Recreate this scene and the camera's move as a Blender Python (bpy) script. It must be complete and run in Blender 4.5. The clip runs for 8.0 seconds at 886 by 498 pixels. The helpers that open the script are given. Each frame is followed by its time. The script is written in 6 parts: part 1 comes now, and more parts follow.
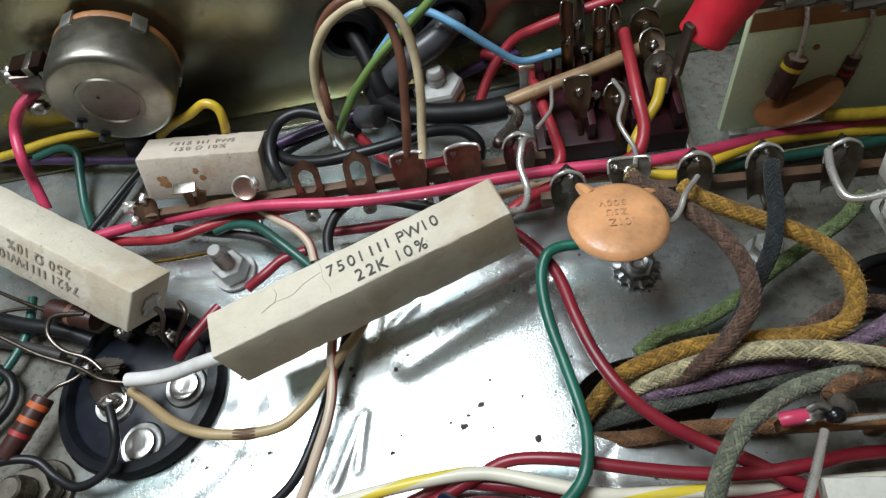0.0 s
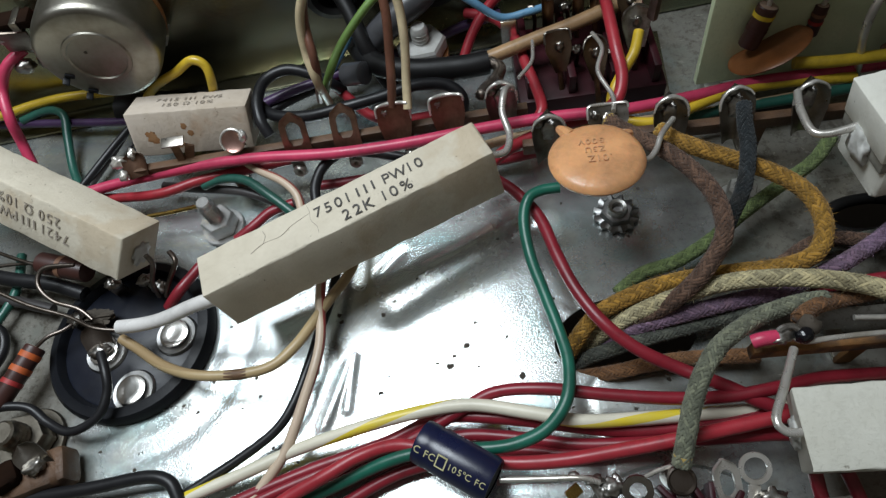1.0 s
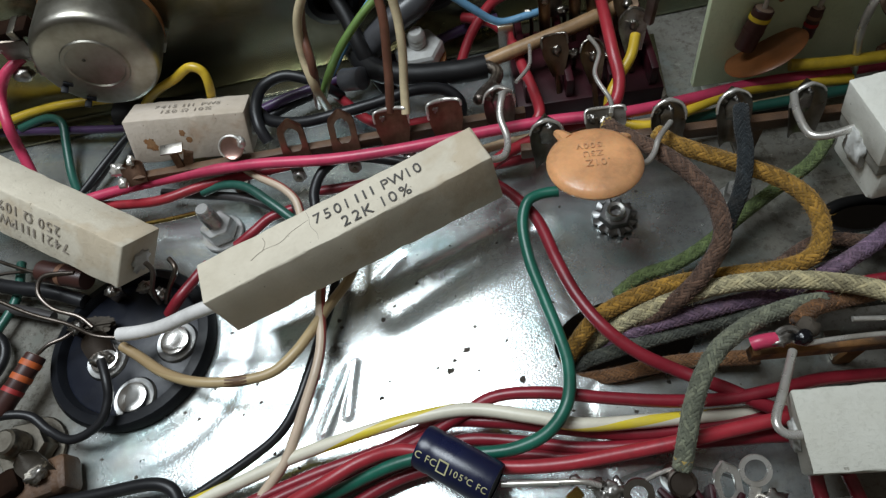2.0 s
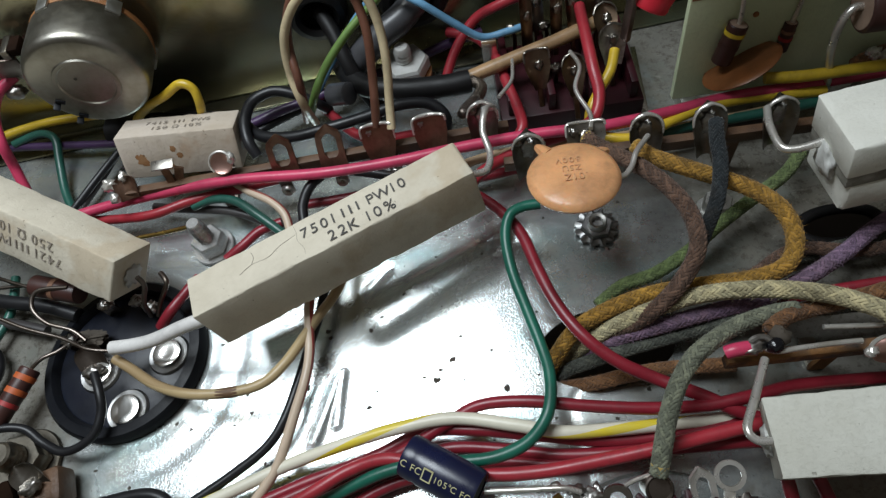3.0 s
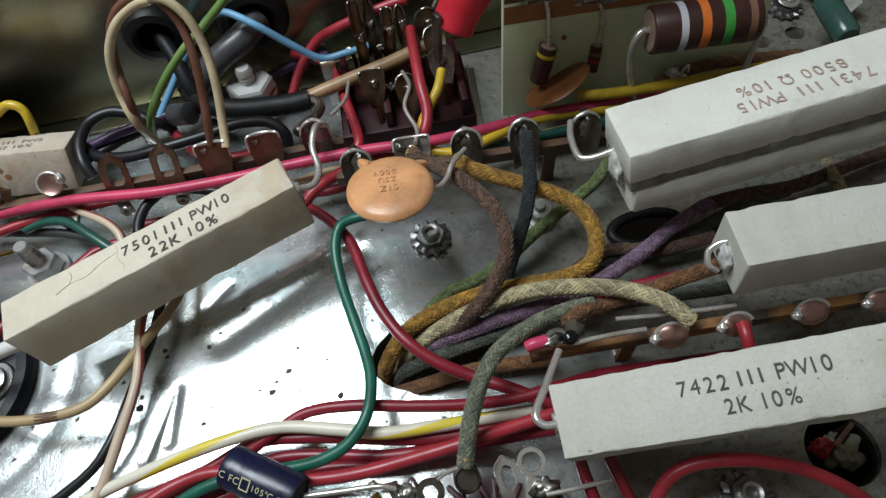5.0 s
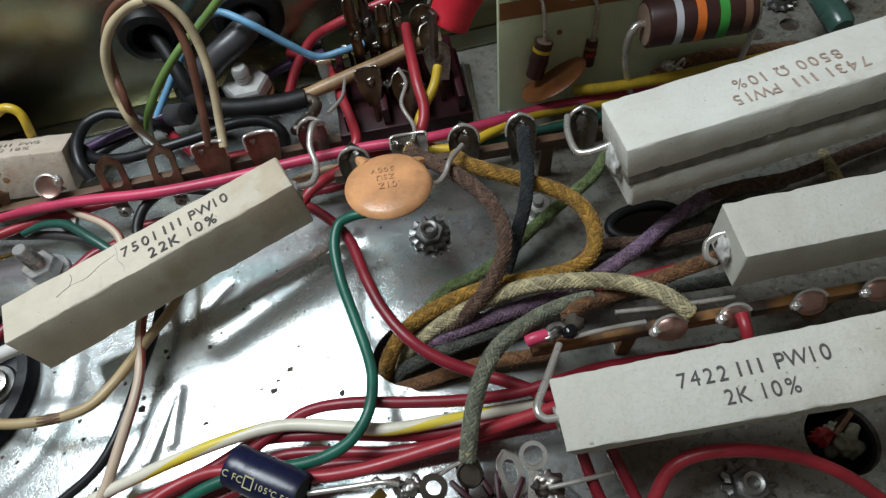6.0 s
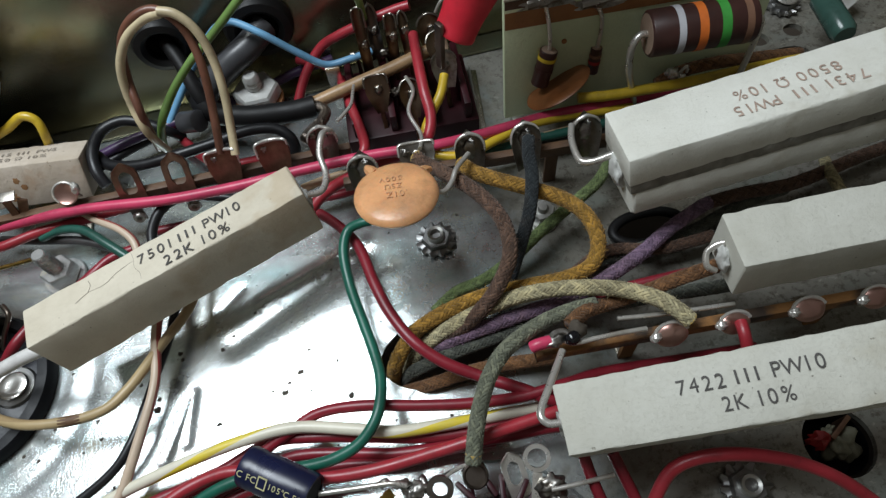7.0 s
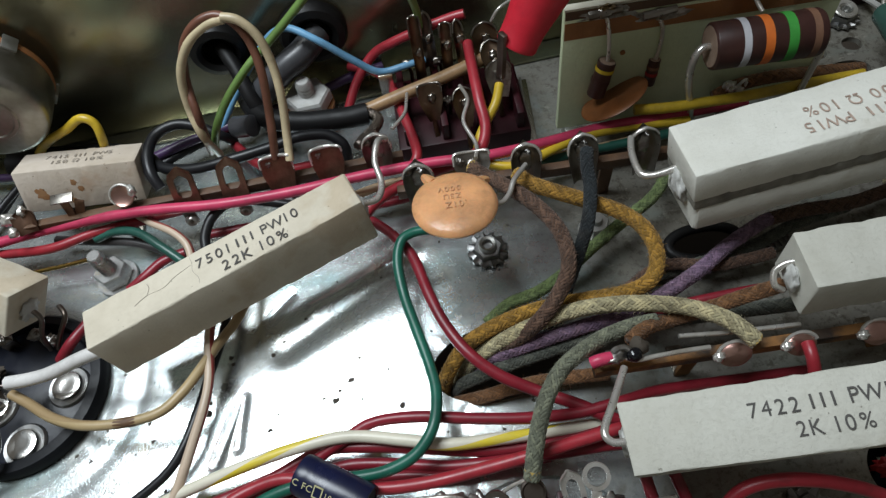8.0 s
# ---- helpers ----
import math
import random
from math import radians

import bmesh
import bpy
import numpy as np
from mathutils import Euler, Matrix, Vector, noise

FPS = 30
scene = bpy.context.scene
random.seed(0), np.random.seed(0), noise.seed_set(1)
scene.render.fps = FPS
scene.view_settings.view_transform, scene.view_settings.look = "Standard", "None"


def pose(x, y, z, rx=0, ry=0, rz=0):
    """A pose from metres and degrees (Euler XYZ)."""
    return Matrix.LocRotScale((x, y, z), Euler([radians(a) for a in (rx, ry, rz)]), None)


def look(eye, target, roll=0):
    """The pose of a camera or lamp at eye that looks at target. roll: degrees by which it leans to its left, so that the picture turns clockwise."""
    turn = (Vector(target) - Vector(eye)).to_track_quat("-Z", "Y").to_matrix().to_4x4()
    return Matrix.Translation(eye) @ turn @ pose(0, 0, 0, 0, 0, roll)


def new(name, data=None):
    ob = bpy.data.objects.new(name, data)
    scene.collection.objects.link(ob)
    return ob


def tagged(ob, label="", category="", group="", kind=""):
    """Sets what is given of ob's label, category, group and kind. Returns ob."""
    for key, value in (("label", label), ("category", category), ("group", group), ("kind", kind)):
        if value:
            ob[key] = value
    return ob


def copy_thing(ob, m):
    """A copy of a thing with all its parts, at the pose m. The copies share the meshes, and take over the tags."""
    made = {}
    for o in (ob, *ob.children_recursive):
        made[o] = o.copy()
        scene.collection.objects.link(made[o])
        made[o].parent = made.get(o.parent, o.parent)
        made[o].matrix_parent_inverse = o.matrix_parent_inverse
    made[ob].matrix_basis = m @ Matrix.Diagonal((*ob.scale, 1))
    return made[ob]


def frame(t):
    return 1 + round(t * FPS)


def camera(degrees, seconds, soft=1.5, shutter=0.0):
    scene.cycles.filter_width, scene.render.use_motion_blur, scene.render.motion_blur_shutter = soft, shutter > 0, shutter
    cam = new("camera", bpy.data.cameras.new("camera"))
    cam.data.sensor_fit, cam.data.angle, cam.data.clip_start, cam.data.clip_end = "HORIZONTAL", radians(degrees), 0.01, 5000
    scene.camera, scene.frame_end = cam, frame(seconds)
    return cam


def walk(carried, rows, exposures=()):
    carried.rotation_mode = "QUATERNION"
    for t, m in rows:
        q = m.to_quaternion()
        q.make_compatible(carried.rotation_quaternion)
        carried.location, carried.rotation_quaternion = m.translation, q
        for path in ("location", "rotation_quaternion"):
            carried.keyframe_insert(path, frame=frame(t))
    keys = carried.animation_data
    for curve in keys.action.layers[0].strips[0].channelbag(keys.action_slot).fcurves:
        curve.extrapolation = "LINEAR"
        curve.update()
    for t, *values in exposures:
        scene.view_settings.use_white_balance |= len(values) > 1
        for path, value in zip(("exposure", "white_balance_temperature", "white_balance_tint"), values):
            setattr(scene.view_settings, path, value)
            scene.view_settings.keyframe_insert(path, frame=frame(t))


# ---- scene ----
cam = camera(70.6, 8.0, soft=1.35)
PATH = [
    (0, (0.03037, 0.02448, 0.09961), (0.01456, 0.12302, -0.07371), -17.63),
    (0.2, (0.02605, 0.02218, 0.10102), (0.00995, 0.12042, -0.07244), -17.78),
    (0.5, (0.03010, 0.01544, 0.09750), (0.01625, 0.11421, -0.07586), -16.58),
    (1, (0.02943, 0.01568, 0.09767), (0.01744, 0.11325, -0.07651), -16.37),
    (1.2, (0.02938, 0.01617, 0.09789), (0.01788, 0.11368, -0.07636), -16.27),
    (2.5, (0.02954, 0.01597, 0.09859), (0.01803, 0.11405, -0.07533), -16.89),
    (3, (0.03189, 0.01586, 0.10068), (0.02136, 0.11447, -0.07300), -16.65),
    (3.2, (0.03745, 0.01433, 0.10127), (0.02701, 0.11551, -0.07094), -16.56),
    (3.5, (0.03866, 0.01724, 0.10850), (0.03498, 0.11782, -0.06433), -13.27),
    (4, (0.04170, 0.01549, 0.10709), (0.04811, 0.11780, -0.06465), -8.31),
    (4.5, (0.04581, 0.01199, 0.10541), (0.05793, 0.11425, -0.06605), -6.41),
    (4.7, (0.04666, 0.00989, 0.10141), (0.06007, 0.11035, -0.07102), -6.17),
    (5.8, (0.04775, 0.00836, 0.10116), (0.06111, 0.11039, -0.07034), -7.82),
    (6, (0.04715, 0.00868, 0.10138), (0.06124, 0.10855, -0.07133), -7.35),
    (6.5, (0.04667, 0.00875, 0.10165), (0.05941, 0.10816, -0.07143), -8.16),
    (7, (0.04749, 0.00934, 0.10479), (0.05911, 0.10779, -0.06891), -8.45),
    (7.5, (0.04415, 0.01054, 0.10568), (0.05377, 0.11056, -0.06725), -8.56),
    (8, (0.04145, 0.01206, 0.10505), (0.04809, 0.11301, -0.06748), -9.66),
]
walk(cam, [(t, look(eye, target, roll)) for t, eye, target, roll in PATH], exposures=[(0.0, 0.36), (0.5, 0.18), (1.0, 0.02), (3.0, 0.0), (3.5, 0.05), (4.5, 0.2), (6.0, 0.17), (7.0, 0.15), (8.0, 0.13)])
U = 0.01   # all lengths below are in centimetres


# ---- light: a wide bench lamp over the chassis, dim room light all round ----
def area_lamp(name, at, sx, sy, power, color):
    data = bpy.data.lights.new(name, "AREA")
    data.shape, data.size, data.size_y, data.energy, data.color = "RECTANGLE", sx * U, sy * U, power, color
    ob = new(name, data)
    ob.matrix_world = pose(*(Vector(at) * U))
    return ob


world = bpy.data.worlds.new("world")
world.use_nodes = True
world.node_tree.nodes["Background"].inputs[0].default_value = (0.98, 0.92, 0.83, 1)
world.node_tree.nodes["Background"].inputs[1].default_value = 0.091
scene.world = world
area_lamp("bench_light", (-6.6, 12.2, 30), 17, 13.0, 1.13, (0.91, 0.995, 1.05))


# ---- materials ----
class Nodes:
    def __init__(self, name, mat=None):
        self.mat = mat or bpy.data.materials.new(name)
        self.mat.use_nodes = True
        self.t = self.mat.node_tree
        self.b = self.t.nodes["Principled BSDF"]
        self.pos = self.t.nodes.new("ShaderNodeTexCoord").outputs["Object"]

    def set(self, **kw):
        for k, v in kw.items():
            self.b.inputs[k.replace("_", " ")].default_value = v
        return self

    def link(self, a, b):
        self.t.links.new(a, b)

    def noise(self, scale, detail=4, rough=0.55, stretch=None):
        n = self.t.nodes.new("ShaderNodeTexNoise")
        n.inputs["Scale"].default_value, n.inputs["Detail"].default_value, n.inputs["Roughness"].default_value = scale, detail, rough
        src = self.pos
        if stretch:
            m = self.t.nodes.new("ShaderNodeMapping")
            m.inputs["Scale"].default_value = stretch
            self.link(src, m.inputs["Vector"])
            src = m.outputs[0]
        self.link(src, n.inputs["Vector"])
        return n.outputs["Fac"]

    def ramp(self, fac, stops):
        r = self.t.nodes.new("ShaderNodeValToRGB")
        while len(r.color_ramp.elements) < len(stops):
            r.color_ramp.elements.new(0.5)
        for e, (p, c) in zip(r.color_ramp.elements, stops):
            e.position, e.color = p, (*c, 1) if len(c) == 3 else c
        self.link(fac, r.inputs["Fac"])
        return r.outputs["Color"]

    def mix(self, fac, a, b, mode="MIX"):
        m = self.t.nodes.new("ShaderNodeMix")
        m.data_type, m.blend_type = "RGBA", mode
        for s, v in ((m.inputs["Factor"], fac), (m.inputs["A"], a), (m.inputs["B"], b)):
            if hasattr(v, "is_linked"):
                self.link(v, s)
            else:
                s.default_value = v if isinstance(v, (int, float)) else (*v, 1)
        return m.outputs["Result"]

    def math(self, op, a, b=0.0):
        m = self.t.nodes.new("ShaderNodeMath")
        m.operation = op
        for s, v in zip(m.inputs, (a, b)):
            if hasattr(v, "is_linked"):
                self.link(v, s)
            else:
                s.default_value = v
        return m.outputs[0]

    def bump(self, height, distance, strength=1.0):
        n = self.t.nodes.new("ShaderNodeBump")
        n.inputs["Distance"].default_value, n.inputs["Strength"].default_value = distance, strength
        self.link(height, n.inputs["Height"])
        self.link(n.outputs[0], self.b.inputs["Normal"])

    def color(self, out):
        self.link(out, self.b.inputs["Base Color"])
        return self

    def rough(self, fac, lo, hi):
        r = self.t.nodes.new("ShaderNodeMapRange")
        r.inputs["To Min"].default_value, r.inputs["To Max"].default_value = lo, hi
        self.link(fac, r.inputs["Value"])
        self.link(r.outputs[0], self.b.inputs["Roughness"])
        return self

    def uv(self):
        n = self.t.nodes.new("ShaderNodeUVMap")
        s = self.t.nodes.new("ShaderNodeSeparateXYZ")
        self.link(n.outputs[0], s.inputs[0])
        return s.outputs[0], s.outputs[1]


def steel(name, a, b, dirt, lo, hi, metallic=0.85, stain=(0.5, 0.46, 0.33)):
    n = Nodes(name).set(Metallic=metallic)
    big, small, grain = n.noise(35, 5, 0.6), n.noise(420, 5, 0.65), n.noise(2300, 3, 0.65)
    c = n.mix(n.ramp(big, [(0.35, (0, 0, 0)), (0.7, (1, 1, 1))]), a, b)
    patch = n.ramp(n.noise(22, 6, 0.7), [(0.5, (0, 0, 0)), (0.72, (1, 1, 1))])
    c = n.mix(n.math("MULTIPLY", patch, 0.55), c, stain)
    spots = n.ramp(n.noise(260, 3, 0.5), [(0.66, (0, 0, 0)), (0.76, (1, 1, 1))])
    c = n.mix(n.math("MULTIPLY", spots, 0.5), c, dirt)
    mottle = n.ramp(n.noise(900, 4, 0.7), [(0.45, (0, 0, 0)), (0.72, (1, 1, 1))])
    c = n.mix(n.math("MULTIPLY", mottle, 0.28), c, tuple(0.5 * v for v in b))
    scratch = n.ramp(n.noise(60, 4, 0.7, (1, 14, 1)), [(0.60, (0, 0, 0)), (0.72, (1, 1, 1))])
    c = n.mix(n.math("MULTIPLY", scratch, 0.12), c, dirt)
    # faint blue-green and straw-coloured oxide clouds in the zinc
    cool = n.ramp(n.noise(48, 4, 0.6, (1, 1.6, 1)), [(0.52, (0, 0, 0)), (0.66, (1, 1, 1))])
    c = n.mix(n.math("MULTIPLY", cool, 0.6), c, (a[0] * 0.72, a[1] * 0.96, a[2] * 0.95))
    warm = n.ramp(n.noise(75, 5, 0.65, (1.7, 1, 1)), [(0.56, (0, 0, 0)), (0.70, (1, 1, 1))])
    c = n.mix(n.math("MULTIPLY", warm, 0.35), c, (a[0] * 1.02, a[1] * 0.93, a[2] * 0.72))
    n.color(c).rough(n.math("ADD", n.math("MULTIPLY", small, 0.6), n.math("MULTIPLY", patch, 0.35)), lo, hi)
    n.bump(n.math("ADD", n.math("ADD", n.math("MULTIPLY", small, 0.14), n.math("MULTIPLY", big, 0.9)), n.math("MULTIPLY", grain, 0.45)), 0.00012, 0.6)
    return n.mat


def plastic(name, c, rough=0.30, dull=0.25, bumpy=0.00006):
    n = Nodes(name).set(Roughness=rough)
    dark = tuple(v * (1 - dull) * 0.7 for v in c)
    grime = n.ramp(n.noise(110, 5, 0.65), [(0.38, (0, 0, 0)), (0.68, (1, 1, 1))])
    base = n.mix(n.math("MULTIPLY", grime, 0.85), c, dark)
    smear = n.ramp(n.noise(330, 5, 0.7), [(0.54, (0, 0, 0)), (0.74, (1, 1, 1))])
    base = n.mix(n.math("MULTIPLY", smear, 0.45 * min(1, dull * 4)), base, tuple(v * 0.25 + 0.008 for v in c))
    n.color(base).rough(n.noise(260, 5, 0.65), rough - 0.10, rough + 0.26)
    n.bump(n.math("ADD", n.noise(220, 3), n.math("MULTIPLY", n.noise(1500, 3), 0.25)), bumpy, 0.6)
    return n.mat


def striped(name, c, s, cover=0.3, twist=0.02, shift=0.0):
    n = Nodes(name).set(Roughness=0.38)
    u, v = n.uv()
    turn = n.math("FRACT", n.math("ADD", n.math("ADD", n.math("MULTIPLY", u, twist), v), shift))
    mask = n.math("LESS_THAN", turn, cover)
    grime = n.ramp(n.noise(120, 5, 0.65), [(0.38, (0, 0, 0)), (0.7, (1, 1, 1))])
    base = n.mix(mask, c, s)
    n.color(n.mix(n.math("MULTIPLY", grime, 0.4), base, tuple(x * 0.55 for x in c)))
    n.bump(n.noise(220, 3), 0.00006, 0.5)
    return n.mat


def cloth(name, c, worn):
    """Cotton strands: dull, fuzzy, each strand a little different."""
    n = Nodes(name).set(Roughness=0.9)
    n.b.inputs["Sheen Weight"].default_value = 0.12
    n.b.inputs["Specular IOR Level"].default_value = 0.25
    isl = n.ramp(n.noise(750, 4, 0.65), [(0.4, (0, 0, 0)), (0.6, (1, 1, 1))])
    wear = n.ramp(n.noise(90, 5, 0.7), [(0.35, (0, 0, 0)), (0.7, (1, 1, 1))])
    base = n.mix(wear, c, worn)
    base = n.mix(n.math("MULTIPLY", isl, 0.6), base, tuple(v * 0.42 for v in c))
    soot = n.ramp(n.noise(240, 4, 0.7), [(0.52, (0, 0, 0)), (0.75, (1, 1, 1))])
    base = n.mix(n.math("MULTIPLY", soot, 0.35), base, (0.03, 0.022, 0.015))
    fleck = n.ramp(n.noise(1500, 3, 0.6), [(0.60, (0, 0, 0)), (0.68, (1, 1, 1))])
    base = n.mix(n.math("MULTIPLY", fleck, 0.3), base, tuple(min(0.8, v * 1.6 + 0.04) for v in c))
    geo = n.t.nodes.new("ShaderNodeNewGeometry")
    tone = n.ramp(geo.outputs["Random Per Island"], [(0.0, (0.55, 0.53, 0.52)), (0.5, (0.95, 0.95, 0.95)), (1.0, (1.45, 1.40, 1.32))])
    n.color(n.mix(0.8, base, tone, "MULTIPLY"))
    n.bump(n.noise(2200, 4, 0.7), 0.00016, 1.0)
    return n.mat


def metal(name, c, stain, amount=0.5, lo=0.15, hi=0.45, scale=160):
    n = Nodes(name).set(Metallic=1.0)
    m = n.ramp(n.noise(scale, 5, 0.65), [(0.42, (0, 0, 0)), (0.68, (1, 1, 1))])
    n.color(n.mix(n.math("MULTIPLY", m, amount), c, stain)).rough(n.noise(500, 3), lo, hi)
    n.bump(n.noise(350, 4), 0.0001, 0.5)
    return n.mat


def mineral(name, c, d, speck, rough=0.8, scale=120, rust=None, rust_from=0.66):
    n = Nodes(name).set(Roughness=rough)
    base = n.mix(n.ramp(n.noise(scale, 6, 0.6), [(0.35, (0, 0, 0)), (0.68, (1, 1, 1))]), c, d)
    pits = n.ramp(n.noise(2200, 5, 0.75), [(0.50, (0, 0, 0)), (0.70, (1, 1, 1))])
    base = n.mix(n.math("MULTIPLY", pits, 0.065), base, speck)
    dots = n.ramp(n.noise(1300, 2, 0.5), [(0.735, (0, 0, 0)), (0.765, (1, 1, 1))])
    base = n.mix(n.math("MULTIPLY", dots, 0.6), base, tuple(v * 0.6 for v in speck))
    smudge = n.ramp(n.noise(scale * 0.45, 5, 0.7, (1, 2.2, 1)), [(0.56, (0, 0, 0)), (0.74, (1, 1, 1))])
    base = n.mix(n.math("MULTIPLY", smudge, 0.30), base, tuple(v * 0.72 for v in d))
    if rust:
        r = n.ramp(n.noise(75, 4, 0.6), [(rust_from, (0, 0, 0)), (rust_from + 0.08, (1, 1, 1))])
        base = n.mix(n.math("MULTIPLY", r, 0.6 if rust_from <= 0.5 else 0.42), base, rust)
    n.color(base)
    n.bump(n.math("SUBTRACT", n.noise(700, 6, 0.7), n.math("MULTIPLY", n.math("ADD", pits, n.math("MULTIPLY", dots, 3.0)), 0.3)), 0.00020, 0.6)
    return n.mat


M = {}
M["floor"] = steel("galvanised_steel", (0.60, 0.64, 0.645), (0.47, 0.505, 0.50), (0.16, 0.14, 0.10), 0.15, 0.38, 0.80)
# old grease and dirt thickens toward the right end; the near left corner darkens too
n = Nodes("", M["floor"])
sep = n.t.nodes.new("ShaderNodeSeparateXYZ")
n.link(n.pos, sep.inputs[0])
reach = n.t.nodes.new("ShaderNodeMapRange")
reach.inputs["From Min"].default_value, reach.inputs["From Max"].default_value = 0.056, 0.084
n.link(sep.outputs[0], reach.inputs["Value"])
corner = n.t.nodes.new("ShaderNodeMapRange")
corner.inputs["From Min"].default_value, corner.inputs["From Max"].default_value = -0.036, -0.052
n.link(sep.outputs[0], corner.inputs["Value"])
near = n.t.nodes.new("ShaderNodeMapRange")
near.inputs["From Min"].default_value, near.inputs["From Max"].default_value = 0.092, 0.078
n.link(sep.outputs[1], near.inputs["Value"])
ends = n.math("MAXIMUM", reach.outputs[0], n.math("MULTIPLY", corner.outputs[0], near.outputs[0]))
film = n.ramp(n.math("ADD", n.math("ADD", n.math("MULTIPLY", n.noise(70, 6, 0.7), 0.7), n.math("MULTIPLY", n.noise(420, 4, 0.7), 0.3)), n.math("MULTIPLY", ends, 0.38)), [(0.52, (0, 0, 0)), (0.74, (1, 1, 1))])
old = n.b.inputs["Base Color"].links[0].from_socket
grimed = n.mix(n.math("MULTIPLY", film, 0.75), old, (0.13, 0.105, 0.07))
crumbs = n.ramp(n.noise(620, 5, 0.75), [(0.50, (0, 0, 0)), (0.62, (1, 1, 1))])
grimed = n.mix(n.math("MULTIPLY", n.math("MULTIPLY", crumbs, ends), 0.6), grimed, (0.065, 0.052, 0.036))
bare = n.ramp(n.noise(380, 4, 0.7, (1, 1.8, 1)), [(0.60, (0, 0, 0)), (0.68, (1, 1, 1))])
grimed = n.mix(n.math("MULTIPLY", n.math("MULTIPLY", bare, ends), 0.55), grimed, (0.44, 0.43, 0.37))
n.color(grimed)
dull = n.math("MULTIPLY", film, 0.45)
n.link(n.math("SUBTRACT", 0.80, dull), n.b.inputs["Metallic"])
M["wallsteel"] = steel("yellowed_steel", (0.40, 0.385, 0.285), (0.225, 0.205, 0.125), (0.06, 0.045, 0.02), 0.16, 0.36, 0.92, (0.33, 0.25, 0.06))
M["cement"] = mineral("white_cement", (0.61, 0.555, 0.45), (0.53, 0.475, 0.375), (0.22, 0.18, 0.13), rust=(0.40, 0.29, 0.17), rust_from=0.57)
M["cement3"] = mineral("stained_cement", (0.52, 0.45, 0.38), (0.42, 0.35, 0.27), (0.22, 0.15, 0.09), rust=(0.26, 0.12, 0.04), rust_from=0.60)
M["cement4"] = mineral("chalky_cement", (0.73, 0.725, 0.66), (0.66, 0.65, 0.58), (0.28, 0.25, 0.19), rust=(0.42, 0.38, 0.28), rust_from=0.60)
M["cement2"] = mineral("pale_cement", (0.55, 0.545, 0.485), (0.50, 0.49, 0.425), (0.28, 0.25, 0.19), rust=(0.36, 0.32, 0.23), rust_from=0.56)
M["jointdirt"] = mineral("dirty_joint", (0.30, 0.29, 0.25), (0.13, 0.12, 0.10), (0.02, 0.02, 0.015), 0.9, 260)
M["putty"] = mineral("end_putty", (0.62, 0.62, 0.60), (0.45, 0.45, 0.42), (0.2, 0.2, 0.2), rough=0.5)
M["ink"] = plastic("dark_ink", (0.085, 0.08, 0.075), 0.7, 0.1)
M["ink_red"] = plastic("faded_brown_ink", (0.46, 0.345, 0.28), 0.8, 0.1)
M["ink_faded"] = plastic("faded_grey_print", (0.62, 0.335, 0.17), 0.5, 0.1)
M["ink_grey"] = plastic("faded_grey_ink", (0.31, 0.27, 0.225), 0.8, 0.1)
for key, c in dict(pink=(0.58, 0.05, 0.12), red=(0.36, 0.026, 0.038), red2=(0.24, 0.015, 0.027), yellow=(0.62, 0.42, 0.03),
                   violet=(0.06, 0.03, 0.085), dkgreen=(0.02, 0.10, 0.075), green=(0.012, 0.12, 0.08), greygreen=(0.16, 0.22, 0.17),
                   ltgreen=(0.16, 0.27, 0.07), black=(0.014, 0.014, 0.016), dkgrey=(0.055, 0.05, 0.05), tan=(0.50, 0.36, 0.22),
                   cream=(0.62, 0.52, 0.36), brown=(0.16, 0.065, 0.04), blue=(0.16, 0.36, 0.56), white=(0.72, 0.70, 0.68),
                   fibre=(0.38, 0.235, 0.12), cream2=(0.56, 0.46, 0.29)).items():
    M[key] = plastic(key + "_plastic", c)
M["burnt"] = striped("burnt_tan_plastic", (0.43, 0.32, 0.17), (0.33, 0.23, 0.12), 0.4, 0.03)
M["creamstripe"] = striped("cream_yellow_plastic", (0.70, 0.66, 0.54), (0.70, 0.55, 0.03), 0.23, 0.053, 0.65)
M["redstripe"] = striped("cream_red_plastic", (0.56, 0.44, 0.33), (0.30, 0.014, 0.018), 0.42, 0.012, 0.75)
for key, c, d in (("c_brown", (0.095, 0.053, 0.036), (0.145, 0.088, 0.062)), ("c_mustard", (0.36, 0.20, 0.035), (0.28, 0.15, 0.03)),
                  ("c_bluegrey", (0.022, 0.028, 0.032), (0.010, 0.012, 0.013)), ("c_green", (0.12, 0.17, 0.06), (0.17, 0.21, 0.10)),
                  ("c_cream", (0.47, 0.42, 0.26), (0.35, 0.30, 0.17)), ("c_purple", (0.26, 0.17, 0.27), (0.09, 0.055, 0.06)),
                  ("c_dkgrey", (0.10, 0.11, 0.09), (0.06, 0.06, 0.05)), ("c_grey", (0.20, 0.21, 0.15), (0.10, 0.11, 0.08)),
                  ("c_rust", (0.22, 0.105, 0.045), (0.12, 0.06, 0.028))):
    M[key] = cloth(key[2:] + "_braid", c, d)
M["fray"] = cloth("frayed_cotton", (0.40, 0.29, 0.09), (0.24, 0.15, 0.05))
M["burn"] = plastic("burnt_plastic", (0.17, 0.09, 0.045), 0.5, 0.4)
M["tin"] = metal("tinned_copper", (0.72, 0.70, 0.66), (0.36, 0.31, 0.24), 0.55, 0.18, 0.4)
M["tin"].node_tree.nodes["Principled BSDF"].inputs["Metallic"].default_value = 0.72
